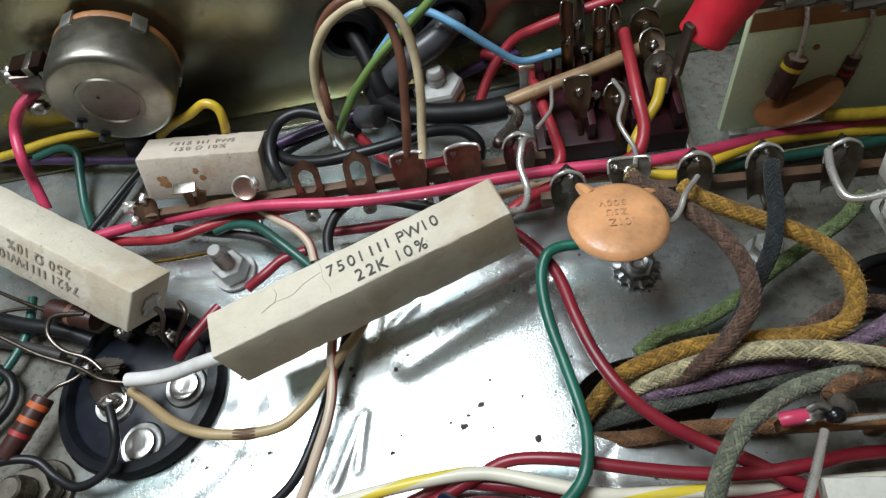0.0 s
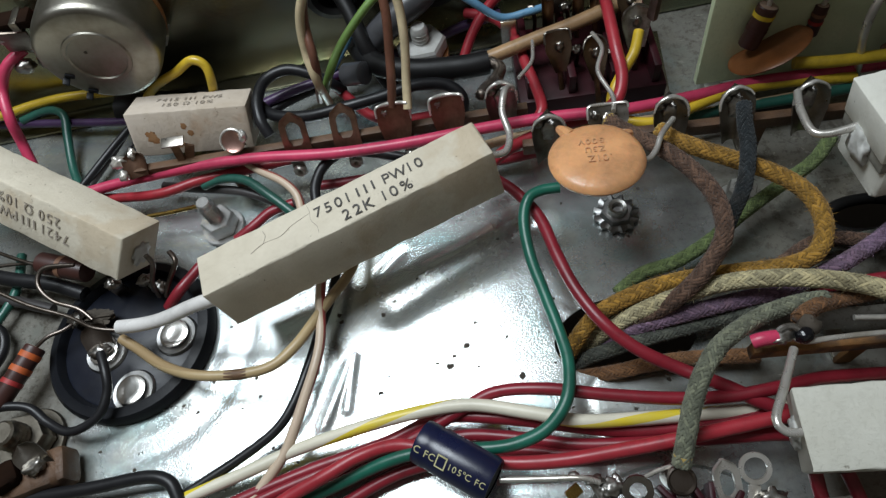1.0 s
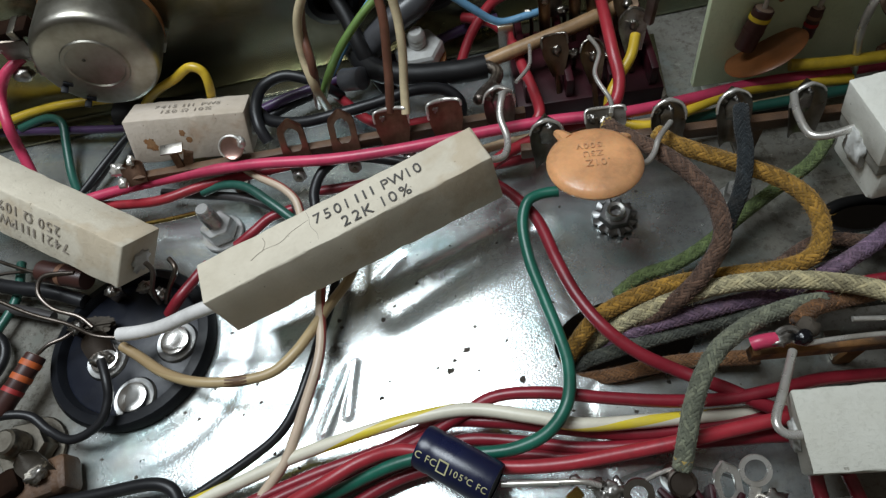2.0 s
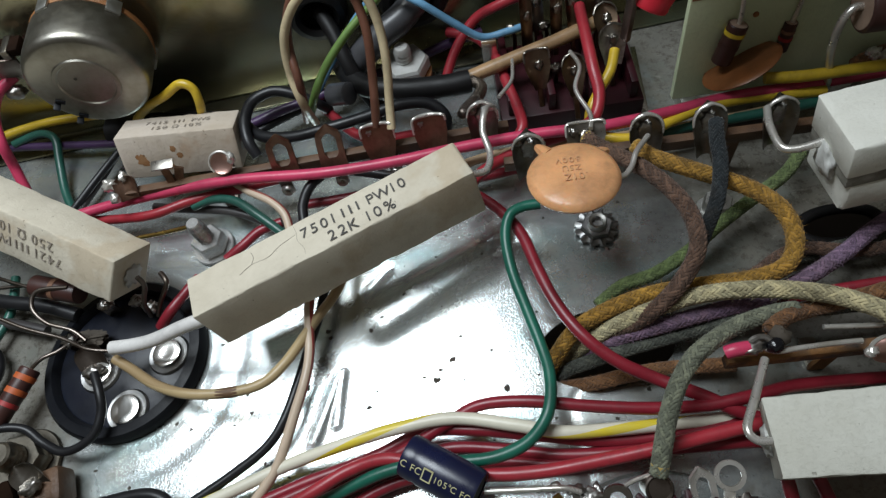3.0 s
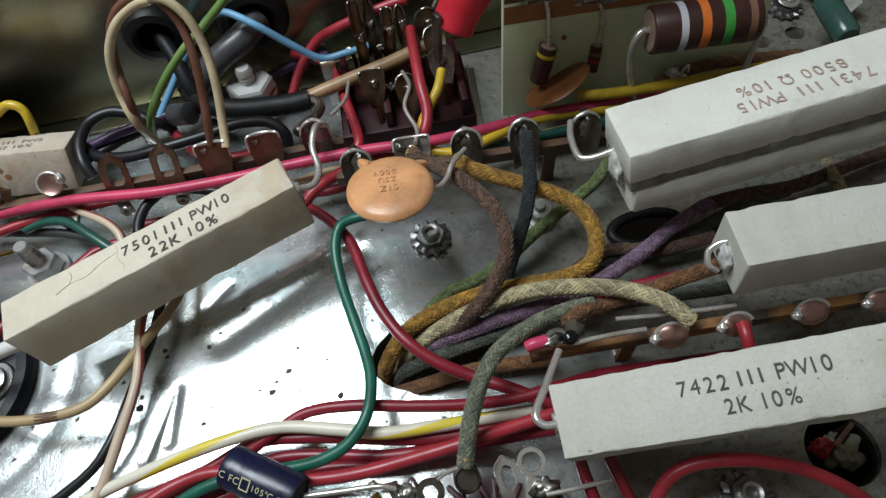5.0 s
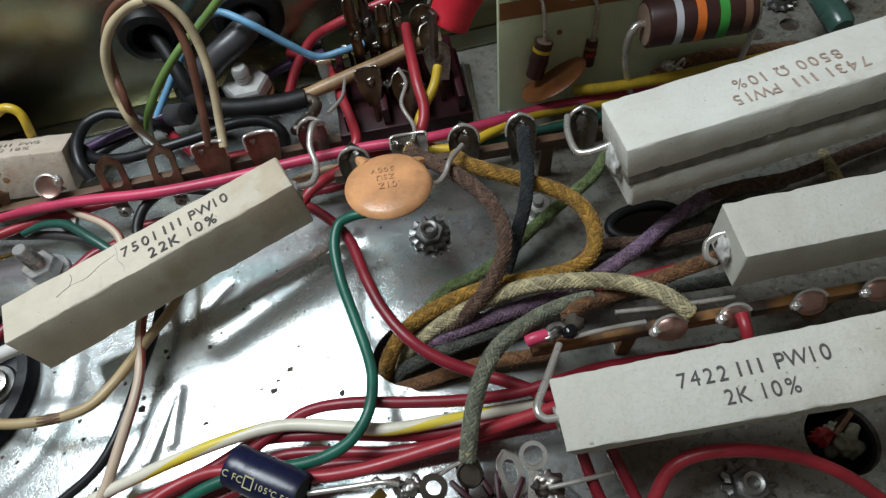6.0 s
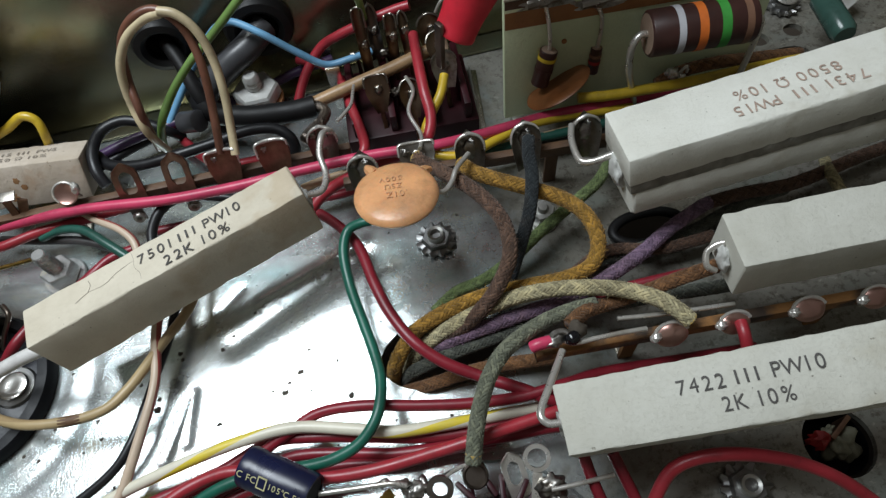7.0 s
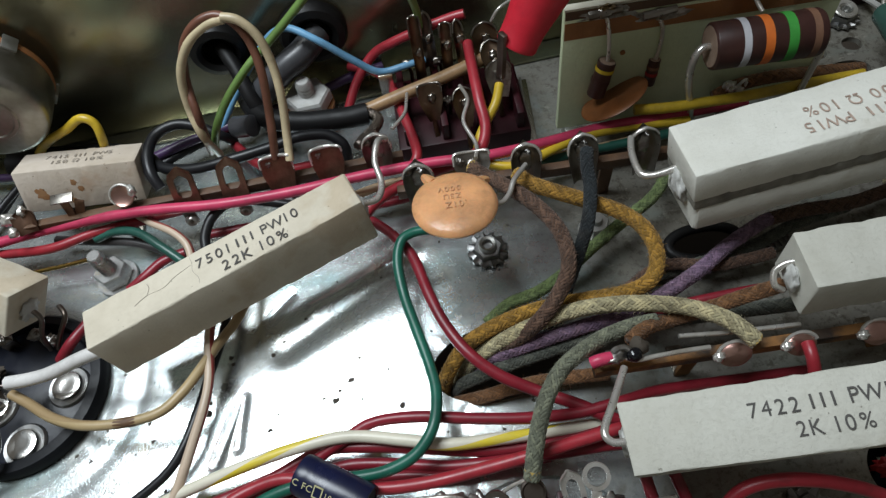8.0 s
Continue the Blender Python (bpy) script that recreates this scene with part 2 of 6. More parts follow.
M["solder"] = metal("solder", (0.50, 0.49, 0.47), (0.12, 0.09, 0.06), 0.9, 0.26, 0.5, 420)
M["bright"] = metal("bright_rivet", (0.80, 0.79, 0.76), (0.55, 0.50, 0.42), 0.4, 0.16, 0.3)
M["zinc"] = metal("zinc_plate", (0.56, 0.56, 0.54), (0.30, 0.28, 0.22), 0.6, 0.32, 0.52)
M["can"] = metal("aluminium_can", (0.37, 0.355, 0.315), (0.17, 0.15, 0.11), 0.9, 0.26, 0.48, 65)
M["lug"] = metal("tarnished_lug", (0.27, 0.165, 0.115), (0.10, 0.055, 0.04), 0.85, 0.34, 0.56, 220)
M["lugdark"] = metal("dark_lug", (0.20, 0.17, 0.15), (0.09, 0.07, 0.05), 0.8, 0.25, 0.5, 140)
M["lugtin"] = metal("solder_coated_lug", (0.33, 0.31, 0.28), (0.13, 0.11, 0.085), 0.8, 0.2, 0.42, 200)
M["pinklug"] = metal("pink_tinted_lug", (0.62, 0.38, 0.33), (0.34, 0.20, 0.16), 0.5, 0.25, 0.45, 260)
M["bronze"] = metal("tarnished_bronze", (0.20, 0.14, 0.095), (0.06, 0.04, 0.03), 0.8, 0.25, 0.45, 150)
M["brass"] = metal("yellow_brass", (0.62, 0.43, 0.12), (0.3, 0.2, 0.06), 0.6, 0.2, 0.35, 150)
M["zincdark"] = metal("dark_zinc", (0.30, 0.30, 0.30), (0.14, 0.13, 0.11), 0.7, 0.3, 0.5)
M["slate"] = plastic("blue_black_plate", (0.008, 0.010, 0.018), 0.33, 0.3, 0.0001)
M["brownblock"] = plastic("brown_glazed_block", (0.016, 0.008, 0.005), 0.75, 0.5, 0.00015)
M["zinclight"] = metal("pale_zinc", (0.70, 0.70, 0.68), (0.45, 0.43, 0.38), 0.5, 0.36, 0.6, 300)
M["zinclight"].node_tree.nodes["Principled BSDF"].inputs["Metallic"].default_value = 0.65
M["grimy"] = metal("grimy_steel", (0.40, 0.395, 0.375), (0.15, 0.13, 0.10), 0.8, 0.28, 0.5, 130)
M["greasy"] = metal("greasy_steel", (0.30, 0.275, 0.23), (0.08, 0.06, 0.04), 0.9, 0.25, 0.45, 130)
M["brownblock"].node_tree.nodes["Principled BSDF"].inputs["Specular IOR Level"].default_value = 0.04
M["rustspot"] = mineral("rust_stain", (0.24, 0.11, 0.04), (0.34, 0.20, 0.10), (0.15, 0.07, 0.03), 0.85, 300)
M["glossblack"] = plastic("black_flux", (0.006, 0.006, 0.008), 0.12, 0.1)
M["band_dullorange"] = plastic("dull_orange_band", (0.50, 0.10, 0.02), 0.5, 0.3)
M["band_red"] = plastic("red_band", (0.34, 0.02, 0.02), 0.5, 0.3)
M["phenolic"] = mineral("brown_phenolic", (0.12, 0.06, 0.028), (0.05, 0.026, 0.014), (0.03, 0.02, 0.01), 0.55, 140)
M["rust"] = mineral("rusty_strip", (0.022, 0.015, 0.011), (0.06, 0.035, 0.02), (0.02, 0.015, 0.01), 0.75, 170, (0.34, 0.15, 0.035), 0.45)
M["bakelite"] = plastic("maroon_bakelite", (0.034, 0.0045, 0.008), 0.34, 0.4)
M["bakelite"].node_tree.nodes["Principled BSDF"].inputs["Specular IOR Level"].default_value = 0.25
M["blackpart"] = plastic("black_phenolic", (0.008, 0.009, 0.012), 0.38, 0.2, 0.0001)
M["blackpart"].node_tree.nodes["Principled BSDF"].inputs["Specular IOR Level"].default_value = 0.22
M["board"] = mineral("green_fibre_board", (0.62, 0.69, 0.46), (0.50, 0.57, 0.36), (0.14, 0.13, 0.08), 0.34, 60)
M["flux"] = mineral("brown_flux", (0.16, 0.10, 0.03), (0.06, 0.04, 0.02), (0.02, 0.015, 0.01), 0.35, 500)
M["corroded"] = mineral("corroded_joint", (0.22, 0.22, 0.16), (0.13, 0.12, 0.08), (0.30, 0.22, 0.05), 0.6, 400)
M["greyplug"] = plastic("grey_probe_plastic", (0.16, 0.155, 0.14), 0.4, 0.2)
M["boardedge"] = mineral("board_edge", (0.62, 0.60, 0.50), (0.45, 0.42, 0.33), (0.2, 0.16, 0.1), 0.8, 200)
M["copperband"] = mineral("copper_band", (0.33, 0.14, 0.045), (0.22, 0.09, 0.03), (0.1, 0.04, 0.02), 0.5, 120)
M["carbon"] = plastic("brown_carbon_body", (0.055, 0.02, 0.016), 0.34, 0.3)
M["carbonend"] = mineral("resistor_end", (0.38, 0.27, 0.20), (0.28, 0.19, 0.14), (0.12, 0.08, 0.06), 0.7, 300)
M["disc"] = plastic("orange_ceramic", (0.72, 0.36, 0.165), 0.27, 0.22, 0.0003)
M["disc"].node_tree.nodes["Principled BSDF"].inputs["Subsurface Weight"].default_value = 0.15
M["disc"].node_tree.nodes["Principled BSDF"].inputs["Subsurface Scale"].default_value = 0.0006
M["disc2"] = plastic("brown_ceramic", (0.25, 0.09, 0.028), 0.35, 0.3, 0.00012)
M["band_white"] = plastic("white_band", (0.62, 0.62, 0.66), 0.45, 0.1)
M["band_orange"] = plastic("orange_band", (0.85, 0.20, 0.03), 0.45, 0.1)
M["band_green"] = plastic("green_band", (0.05, 0.33, 0.05), 0.45, 0.1)
M["band_brown"] = plastic("brown_band", (0.20, 0.10, 0.06), 0.45, 0.1)
M["band_yellow"] = plastic("yellow_band", (0.66, 0.47, 0.03), 0.45, 0.1)
M["navy"] = plastic("navy_sleeve", (0.007, 0.010, 0.040), 0.22, 0.1)
M["gold"] = plastic("pale_gold_print", (0.55, 0.52, 0.28), 0.5, 0.1)
M["boot"] = plastic("red_rubber", (0.60, 0.016, 0.035), 0.42, 0.12)
M["greencap"] = plastic("green_glaze", (0.045, 0.10, 0.082), 0.15, 0.3)
M["rubber"] = plastic("black_rubber", (0.008, 0.0075, 0.008), 0.42, 0.2)
M["rubber"].node_tree.nodes["Principled BSDF"].inputs["Specular IOR Level"].default_value = 0.3
M["greycable"] = plastic("grey_cable", (0.06, 0.06, 0.065), 0.28, 0.2)
M["dirt"] = mineral("dark_dirt", (0.07, 0.055, 0.04), (0.03, 0.025, 0.02), (0.01, 0.01, 0.01))
M["black"].node_tree.nodes["Principled BSDF"].inputs["Specular IOR Level"].default_value = 0.35
M["chrome"] = metal("plated_stud", (0.70, 0.70, 0.69), (0.34, 0.33, 0.31), 0.5, 0.14, 0.3, 200)
M["chrome"].node_tree.nodes["Principled BSDF"].inputs["Metallic"].default_value = 0.75
# bench colour lowered to put the shade of the plate holes into it
M["bench"] = mineral("bench_top", (0.07, 0.055, 0.04), (0.045, 0.036, 0.028), (0.05, 0.04, 0.03), 0.6, 12)
M["paint"] = mineral("room_paint", (0.60, 0.60, 0.57), (0.55, 0.55, 0.52), (0.4, 0.4, 0.38), 0.9, 6)


# ---- building helpers ----
def part(name, bm, material, parent=None, label="", smooth=40):
    """Links a bmesh, drawn in centimetres, as one mesh object under a thing."""
    bm.normal_update()
    if name in ("solder", "bead", "joint_top", "end_seal", "lower_solder", "frayed_end"):
        smooth = 180
    for f in bm.faces:
        f.smooth = smooth > 0
    for e in bm.edges:
        e.smooth = len(e.link_faces) == 2 and e.calc_face_angle(0) < radians(smooth)
    for v in bm.verts:
        v.co *= U
    me = bpy.data.meshes.new(name)
    bm.to_mesh(me)
    bm.free()
    me.materials.append(material)
    ob = new(name, me)
    if parent:
        ob.parent = parent
    if label:
        tagged(ob, label)
    return ob


def thing(name, label, category, at=(0, 0, 0), rot=(0, 0, 0), group="", kind=""):
    ob = new(name)
    ob.empty_display_size = 0.002
    ob.matrix_world = pose(at[0] * U, at[1] * U, at[2] * U, *rot)
    return tagged(ob, label, category, group, kind)


def put(ob, at, rot=(0, 0, 0)):
    ob.matrix_basis = pose(at[0] * U, at[1] * U, at[2] * U, *rot)
    return ob


def box(sx, sy, sz, at=(0, 0, 0), bevel=0.0, seg=2, rot=None):
    bm = bmesh.new()
    bmesh.ops.create_cube(bm, size=1.0)
    bmesh.ops.scale(bm, vec=(sx, sy, sz), verts=bm.verts)
    if bevel:
        bmesh.ops.bevel(bm, geom=bm.edges[:], offset=bevel, segments=seg, affect="EDGES", profile=0.6)
    if rot:
        bmesh.ops.transform(bm, matrix=pose(0, 0, 0, *rot), verts=bm.verts)
    bmesh.ops.translate(bm, vec=at, verts=bm.verts)
    return bm


def lathe(profile, seg=24, axis="z", at=(0, 0, 0), rot=None):
    """Turns (radius, height) pairs round an axis."""
    bm = bmesh.new()
    rings = []
    for r, h in profile:
        if r < 1e-6:
            rings.append([bm.verts.new((0, 0, h))])
        else:
            rings.append([bm.verts.new((r * math.cos(6.283185 * i / seg), r * math.sin(6.283185 * i / seg), h)) for i in range(seg)])
    for a, b in zip(rings, rings[1:]):
        for i in range(seg):
            j = (i + 1) % seg
            if len(a) == 1 and len(b) > 1:
                bm.faces.new((a[0], b[j], b[i]))
            elif len(b) == 1 and len(a) > 1:
                bm.faces.new((a[i], a[j], b[0]))
            elif len(a) > 1:
                bm.faces.new((a[i], a[j], b[j], b[i]))
    if axis == "x":
        bmesh.ops.transform(bm, matrix=pose(0, 0, 0, 0, 90, 0), verts=bm.verts)
    if axis == "y":
        bmesh.ops.transform(bm, matrix=pose(0, 0, 0, -90, 0, 0), verts=bm.verts)
    if rot:
        bmesh.ops.transform(bm, matrix=pose(0, 0, 0, *rot), verts=bm.verts)
    bmesh.ops.translate(bm, vec=at, verts=bm.verts)
    bmesh.ops.recalc_face_normals(bm, faces=bm.faces)
    return bm


def spline(pts, sub):
    p = [Vector(q) for q in pts]
    if len(p) == 2:
        return [p[0].lerp(p[1], i / sub) for i in range(sub + 1)]
    out = []
    for i in range(len(p) - 1):
        a, b, c, d = p[max(i - 1, 0)], p[i], p[i + 1], p[min(i + 2, len(p) - 1)]
        for k in range(sub):
            t = k / sub
            out.append(0.5 * (2 * b + (c - a) * t + (2 * a - 5 * b + 4 * c - d) * t * t + (3 * b - a - 3 * c + d) * t ** 3))
    return out + [p[-1]]


def tube(pts, r, seg=10, sub=7, radius=None, wobble=0.0):
    """A round wire along a spline, with u along its length (in diameters) and v round it."""
    path = spline(pts, sub)
    n = len(path)
    bm = bmesh.new()
    uv = bm.loops.layers.uv.new("UVMap")
    side, length, rings = Vector((0, 0, 1)), 0.0, []
    for i, q in enumerate(path):
        d = (path[min(i + 1, n - 1)] - path[max(i - 1, 0)]).normalized()
        if i == 0:
            side = d.orthogonal()
        side = (side - d * side.dot(d)).normalized()
        up = d.cross(side)
        if i:
            length += (q - path[i - 1]).length
        rr = radius(i / (n - 1)) * r if radius else r
        if wobble:
            rr *= 1 + wobble * noise.noise(q * 3.1)
        rings.append(([bm.verts.new(q + rr * (side * math.cos(6.283185 * k / seg) + up * math.sin(6.283185 * k / seg))) for k in range(seg)], length / (2 * r)))
    for (a, la), (b, lb) in zip(rings, rings[1:]):
        for k in range(seg):
            j = (k + 1) % seg
            f = bm.faces.new((a[k], a[j], b[j], b[k]))
            for loop, val in zip(f.loops, ((la, k / seg), (la, (k + 1) / seg), (lb, (k + 1) / seg), (lb, k / seg))):
                loop[uv].uv = val
    bm.faces.new(rings[0][0][::-1])
    bm.faces.new(rings[-1][0])
    return bm


def shifted(bm, at):
    bmesh.ops.translate(bm, vec=[-c for c in at], verts=bm.verts)
    return bm


def braided(pts, r):
    """A braided cotton sleeve: a core and twenty-four strands that wind round it, over and under each other."""
    path = np.array([tuple(q) for q in spline(pts, 12)])
    seg = np.linalg.norm(np.diff(path, axis=0), axis=1)
    s = np.concatenate(([0], np.cumsum(seg)))
    n = max(30, int(s[-1] / (2 * math.pi * r * 1.15) * 28))
    u = np.linspace(0, s[-1], n)
    p = np.stack([np.interp(u, s, path[:, k]) for k in range(3)], 1)
    for _ in range(2):
        p[1:-1] = (p[:-2] + 2 * p[1:-1] + p[2:]) / 4
    d = np.gradient(p, axis=0)
    d /= np.linalg.norm(d, axis=1)[:, None]
    side = np.zeros_like(d)
    v = np.cross(d[0], (0.3, 0.2, 0.9))
    for i in range(n):
        v = v - d[i] * v.dot(d[i])
        v /= np.linalg.norm(v)
        side[i] = v
    up = np.cross(d, side)
    phi = u / (r * 1.15)
    verts, faces = [], []
    rnd = np.random.RandomState(int(abs(p[0][0] * 97 + p[0][1] * 31)) + 5)

    def strand(ang, rad, thick, wide, k):
        out = side * np.cos(ang)[:, None] + up * np.sin(ang)[:, None]
        centre = p + out * rad[:, None]
        along = np.gradient(centre, axis=0)
        along /= np.linalg.norm(along, axis=1)[:, None]
        across = np.cross(along, out)
        base = len(verts)
        ring = np.stack([centre + (across * math.cos(a) * wide + out * math.sin(a) * thick) for a in (0.0, 1.05, 2.09, 3.14, 4.71)], 1)
        verts.extend(map(tuple, ring.reshape(-1, 3)))
        m = 5
        for i in range(n - 1):
            for j in range(m):
                faces.append((base + i * m + j, base + i * m + (j + 1) % m, base + (i + 1) * m + (j + 1) % m, base + (i + 1) * m + j))

    for k in range(12):
        off = 2 * math.pi * k / 12
        wave = np.cos(6 * phi + math.pi * k)
        lump = [np.interp(u, np.arange(0, u[-1] + 0.2, 0.1), rnd.normal(0, 0.018, len(np.arange(0, u[-1] + 0.2, 0.1)))) for _ in range(2)]
        strand(phi + off + 3 * lump[1], r * (0.90 + 0.04 * wave + lump[0]), r * 0.10, r * rnd.uniform(0.17, 0.23), k)
        strand(-phi + off + 0.26 + 3 * lump[0], r * (0.90 - 0.04 * wave + lump[1]), r * 0.10, r * rnd.uniform(0.17, 0.23), k)
    base = len(verts)
    m = 8
    core = np.stack([p + r * 0.90 * (side * math.cos(6.2832 * j / m) + up * math.sin(6.2832 * j / m)) for j in range(m)], 1)
    verts.extend(map(tuple, core.reshape(-1, 3)))
    for i in range(n - 1):
        for j in range(m):
            faces.append((base + i * m + j, base + i * m + (j + 1) % m, base + (i + 1) * m + (j + 1) % m, base + (i + 1) * m + j))
    for k in range(24):
        faces.append(tuple(k * n * 5 + q for q in range(4, -1, -1)))
        faces.append(tuple((k + 1) * n * 5 - 5 + q for q in range(5)))
    for _ in range(int(s[-1] * 110)):
        i, j = rnd.randint(1, n - 1), rnd.randint(0, m)
        a = 6.2832 * j / m
        out = side[i] * math.cos(a) + up[i] * math.sin(a)
        root = p[i] + out * r * 0.97
        lean = out * rnd.uniform(0.01, 0.06) + d[i] * rnd.normal(0, 0.05) + np.cross(d[i], out) * rnd.normal(0, 0.05)
        q = len(verts)
        verts.extend([tuple(root), tuple(root + d[i] * 0.008), tuple(root + lean)])
        faces.append((q, q + 1, q + 2))
    faces.append(tuple(range(base + m - 1, base - 1, -1)))
    faces.append(tuple(range(base + (n - 1) * m, base + n * m)))
    me = bpy.data.meshes.new("cloth_wire")
    me.from_pydata([tuple((np.array(q) - np.array(pts[0])) * U) for q in verts], [], faces)
    me.polygons.foreach_set("use_smooth", [True] * len(me.polygons))
    return me


def wire(name, label, r, material, pts, category="wire", group="loose wiring", frayed="", burn=None):
    """A wire is one mesh that stands at its first point; frayed: which of its ends show loose threads."""
    soft = name == "cloth_wire"
    rr = r * (0.745 if soft else 0.79)
    if soft:
        me = braided(pts, rr * 1.04)
        me.materials.append(material)
        ob = new(name, me)
    else:
        ob = part(name, shifted(tube(pts, rr, 10, 7, None, 0.03), pts[0]), material, None, "", 70)
    ob.location = Vector(pts[0]) * U
    path = [q - Vector(pts[0]) for q in spline(pts, 7)]
    for end in frayed:
        cut = path[:4] if end == "s" else path[-4:][::-1]
        part("frayed_end", tube(cut, rr, 14, 4, lambda k: 1.08 - 0.12 * k, 0.8), M["fray"], ob, "frayed yellowed cotton end", 70)
    if burn:
        part("burnt_patch", tube(path[burn[0]:burn[1]], rr * 1.03, 10, 2, lambda k: 0.98 + 0.04 * math.sin(3.14 * k)), M["burn"], ob, "brown burnt patch", 70)
    return tagged(ob, label, category, group)


def merged(*meshes):
    bm = bmesh.new()
    for b in meshes:
        me = bpy.data.meshes.new("join")
        b.to_mesh(me)
        b.free()
        bm.from_mesh(me)
        bpy.data.meshes.remove(me)
    return bm


def blob(r, at=(0, 0, 0), squash=(1, 1, 1), rough=0.18, sub=3):
    bm = bmesh.new()
    bmesh.ops.create_icosphere(bm, subdivisions=sub, radius=r)
    for v in bm.verts:
        v.co *= 1 + rough * noise.noise(v.co * (2.2 / r) + Vector(at) * 7)
        v.co = Vector((v.co.x * squash[0], v.co.y * squash[1], v.co.z * squash[2])) + Vector(at)
    return bm


def letter_mesh(ch, size, squeeze, material):
    cu = bpy.data.curves.new("letter", "FONT")
    cu.body, cu.size, cu.align_x, cu.align_y, cu.extrude = ch, size, "CENTER", "BOTTOM_BASELINE", 0.002
    tmp = bpy.data.objects.new("letter_tmp", cu)
    me = bpy.data.meshes.new_from_object(tmp)
    bpy.data.objects.remove(tmp)
    for v in me.vertices:
        v.co = Vector((v.co.x * squeeze, v.co.y - size * 0.34, v.co.z)) * U
    me.materials.append(material)
    return me


WIDE = {"W": 0.86, "M": 0.86, "%": 0.82, "I": 0.34, "1": 0.5, " ": 0.36, ".": 0.28, "\u00b0": 0.36, "\u03a9": 0.74}


def printing(text, size, parent, at, rot, material, squeeze=1.0):
    """Ink letters in the built-in font, each a thin mesh of its own."""
    steps = [WIDE.get(ch, 0.62) * size * 1.04 * squeeze for ch in text]
    x, made = -sum(steps) / 2, []
    turn = pose(at[0] * U, at[1] * U, at[2] * U, *rot)
    for ch, w in zip(text, steps):
        if ch != " ":
            ob = new("letter", letter_mesh(ch, size, squeeze, material))
            ob.parent = parent
            ob.matrix_basis = turn @ pose((x + w / 2) * U, 0, 0)
            made.append((ob, x + w / 2))
        x += w
    return made


def plain_marks(n, size, gap, parent, at, rot, material):
    """A maker's name shown as plain upright bars."""
    turn = pose(at[0] * U, at[1] * U, at[2] * U, *rot)
    for i in range(n):
        ob = part("marking", box(size * 0.11, size * 0.64, 0.004), material, parent, "", 0)
        ob.matrix_basis = turn @ pose((i - (n - 1) / 2) * gap * 0.62 * U, 0, 0)

# ---- setting: room, bench, chassis pan ----
def slab(name, sx, sy, sz, at, material, label, category):
    ob = part(name, box(sx, sy, sz), material, None, "", 0)
    return tagged(put(ob, at), label, category, "", "structure")


slab("ground", 60, 44, 3, (5, 1.6, -6.6), M["bench"], "worn dark brown bench top, unseen except through the plate holes", "bench top")

HOLES = [(4.95, 4.88, 1.12, 0.68), (10.6, 1.73, 0.55, 0.55), (9.3, 6.2, 0.68, 0.33), (13.64, 10.12, 0.22, 0.2), (14.49, 10.16, 0.22, 0.2), (14.0, 9.45, 0.5, 0.28), (-3.4, 6.3, 1.2, 1.2)]


def groove(x, y, a, b, width):
    """How much of a pressed groove from a to b is felt at a place."""
    ab, ap = Vector(b) - Vector(a), Vector((x, y)) - Vector(a)
    t = min(1, max(0, ap.dot(ab) / ab.length_squared))
    return math.exp(-((ap - ab * t).length / width) ** 2)


def plate_height(x, y):
    z = 0.010 * noise.noise(Vector((x * 0.35, y * 0.35, 0))) + 0.002 * noise.noise(Vector((x * 1.3, y * 1.3, 4)))
    if -0.9 < x < 1.2 and 3.5 < y < 6.2:
        z -= 0.034 * max(groove(x, y, (0.52, 5.30), (0.36, 4.45), 0.10), groove(x, y, (0.44, 5.25), (-0.02, 4.25), 0.10))
    if 0.3 < x < 5.0 and 5.2 < y < 8.4:
        z -= 0.055 * groove(x, y, (1.3, 6.0), (3.9, 7.15), 0.22)
        z += 0.035 * groove(x, y, (1.9, 6.72), (4.0, 7.48), 0.11)
        z -= 0.030 * groove(x, y, (1.1, 6.75), (1.5, 7.1), 0.09)
    r = math.hypot(x + 3.4, y - 6.3)
    z -= 0.011 * math.exp(-((r - 2.15) / 0.13) ** 2)
    z += 0.005 * math.exp(-((r - 1.80) / 0.10) ** 2)
    z -= 0.015 * groove(x, y, (4.05, 5.6), (4.2, 2.0), 0.10)
    return z


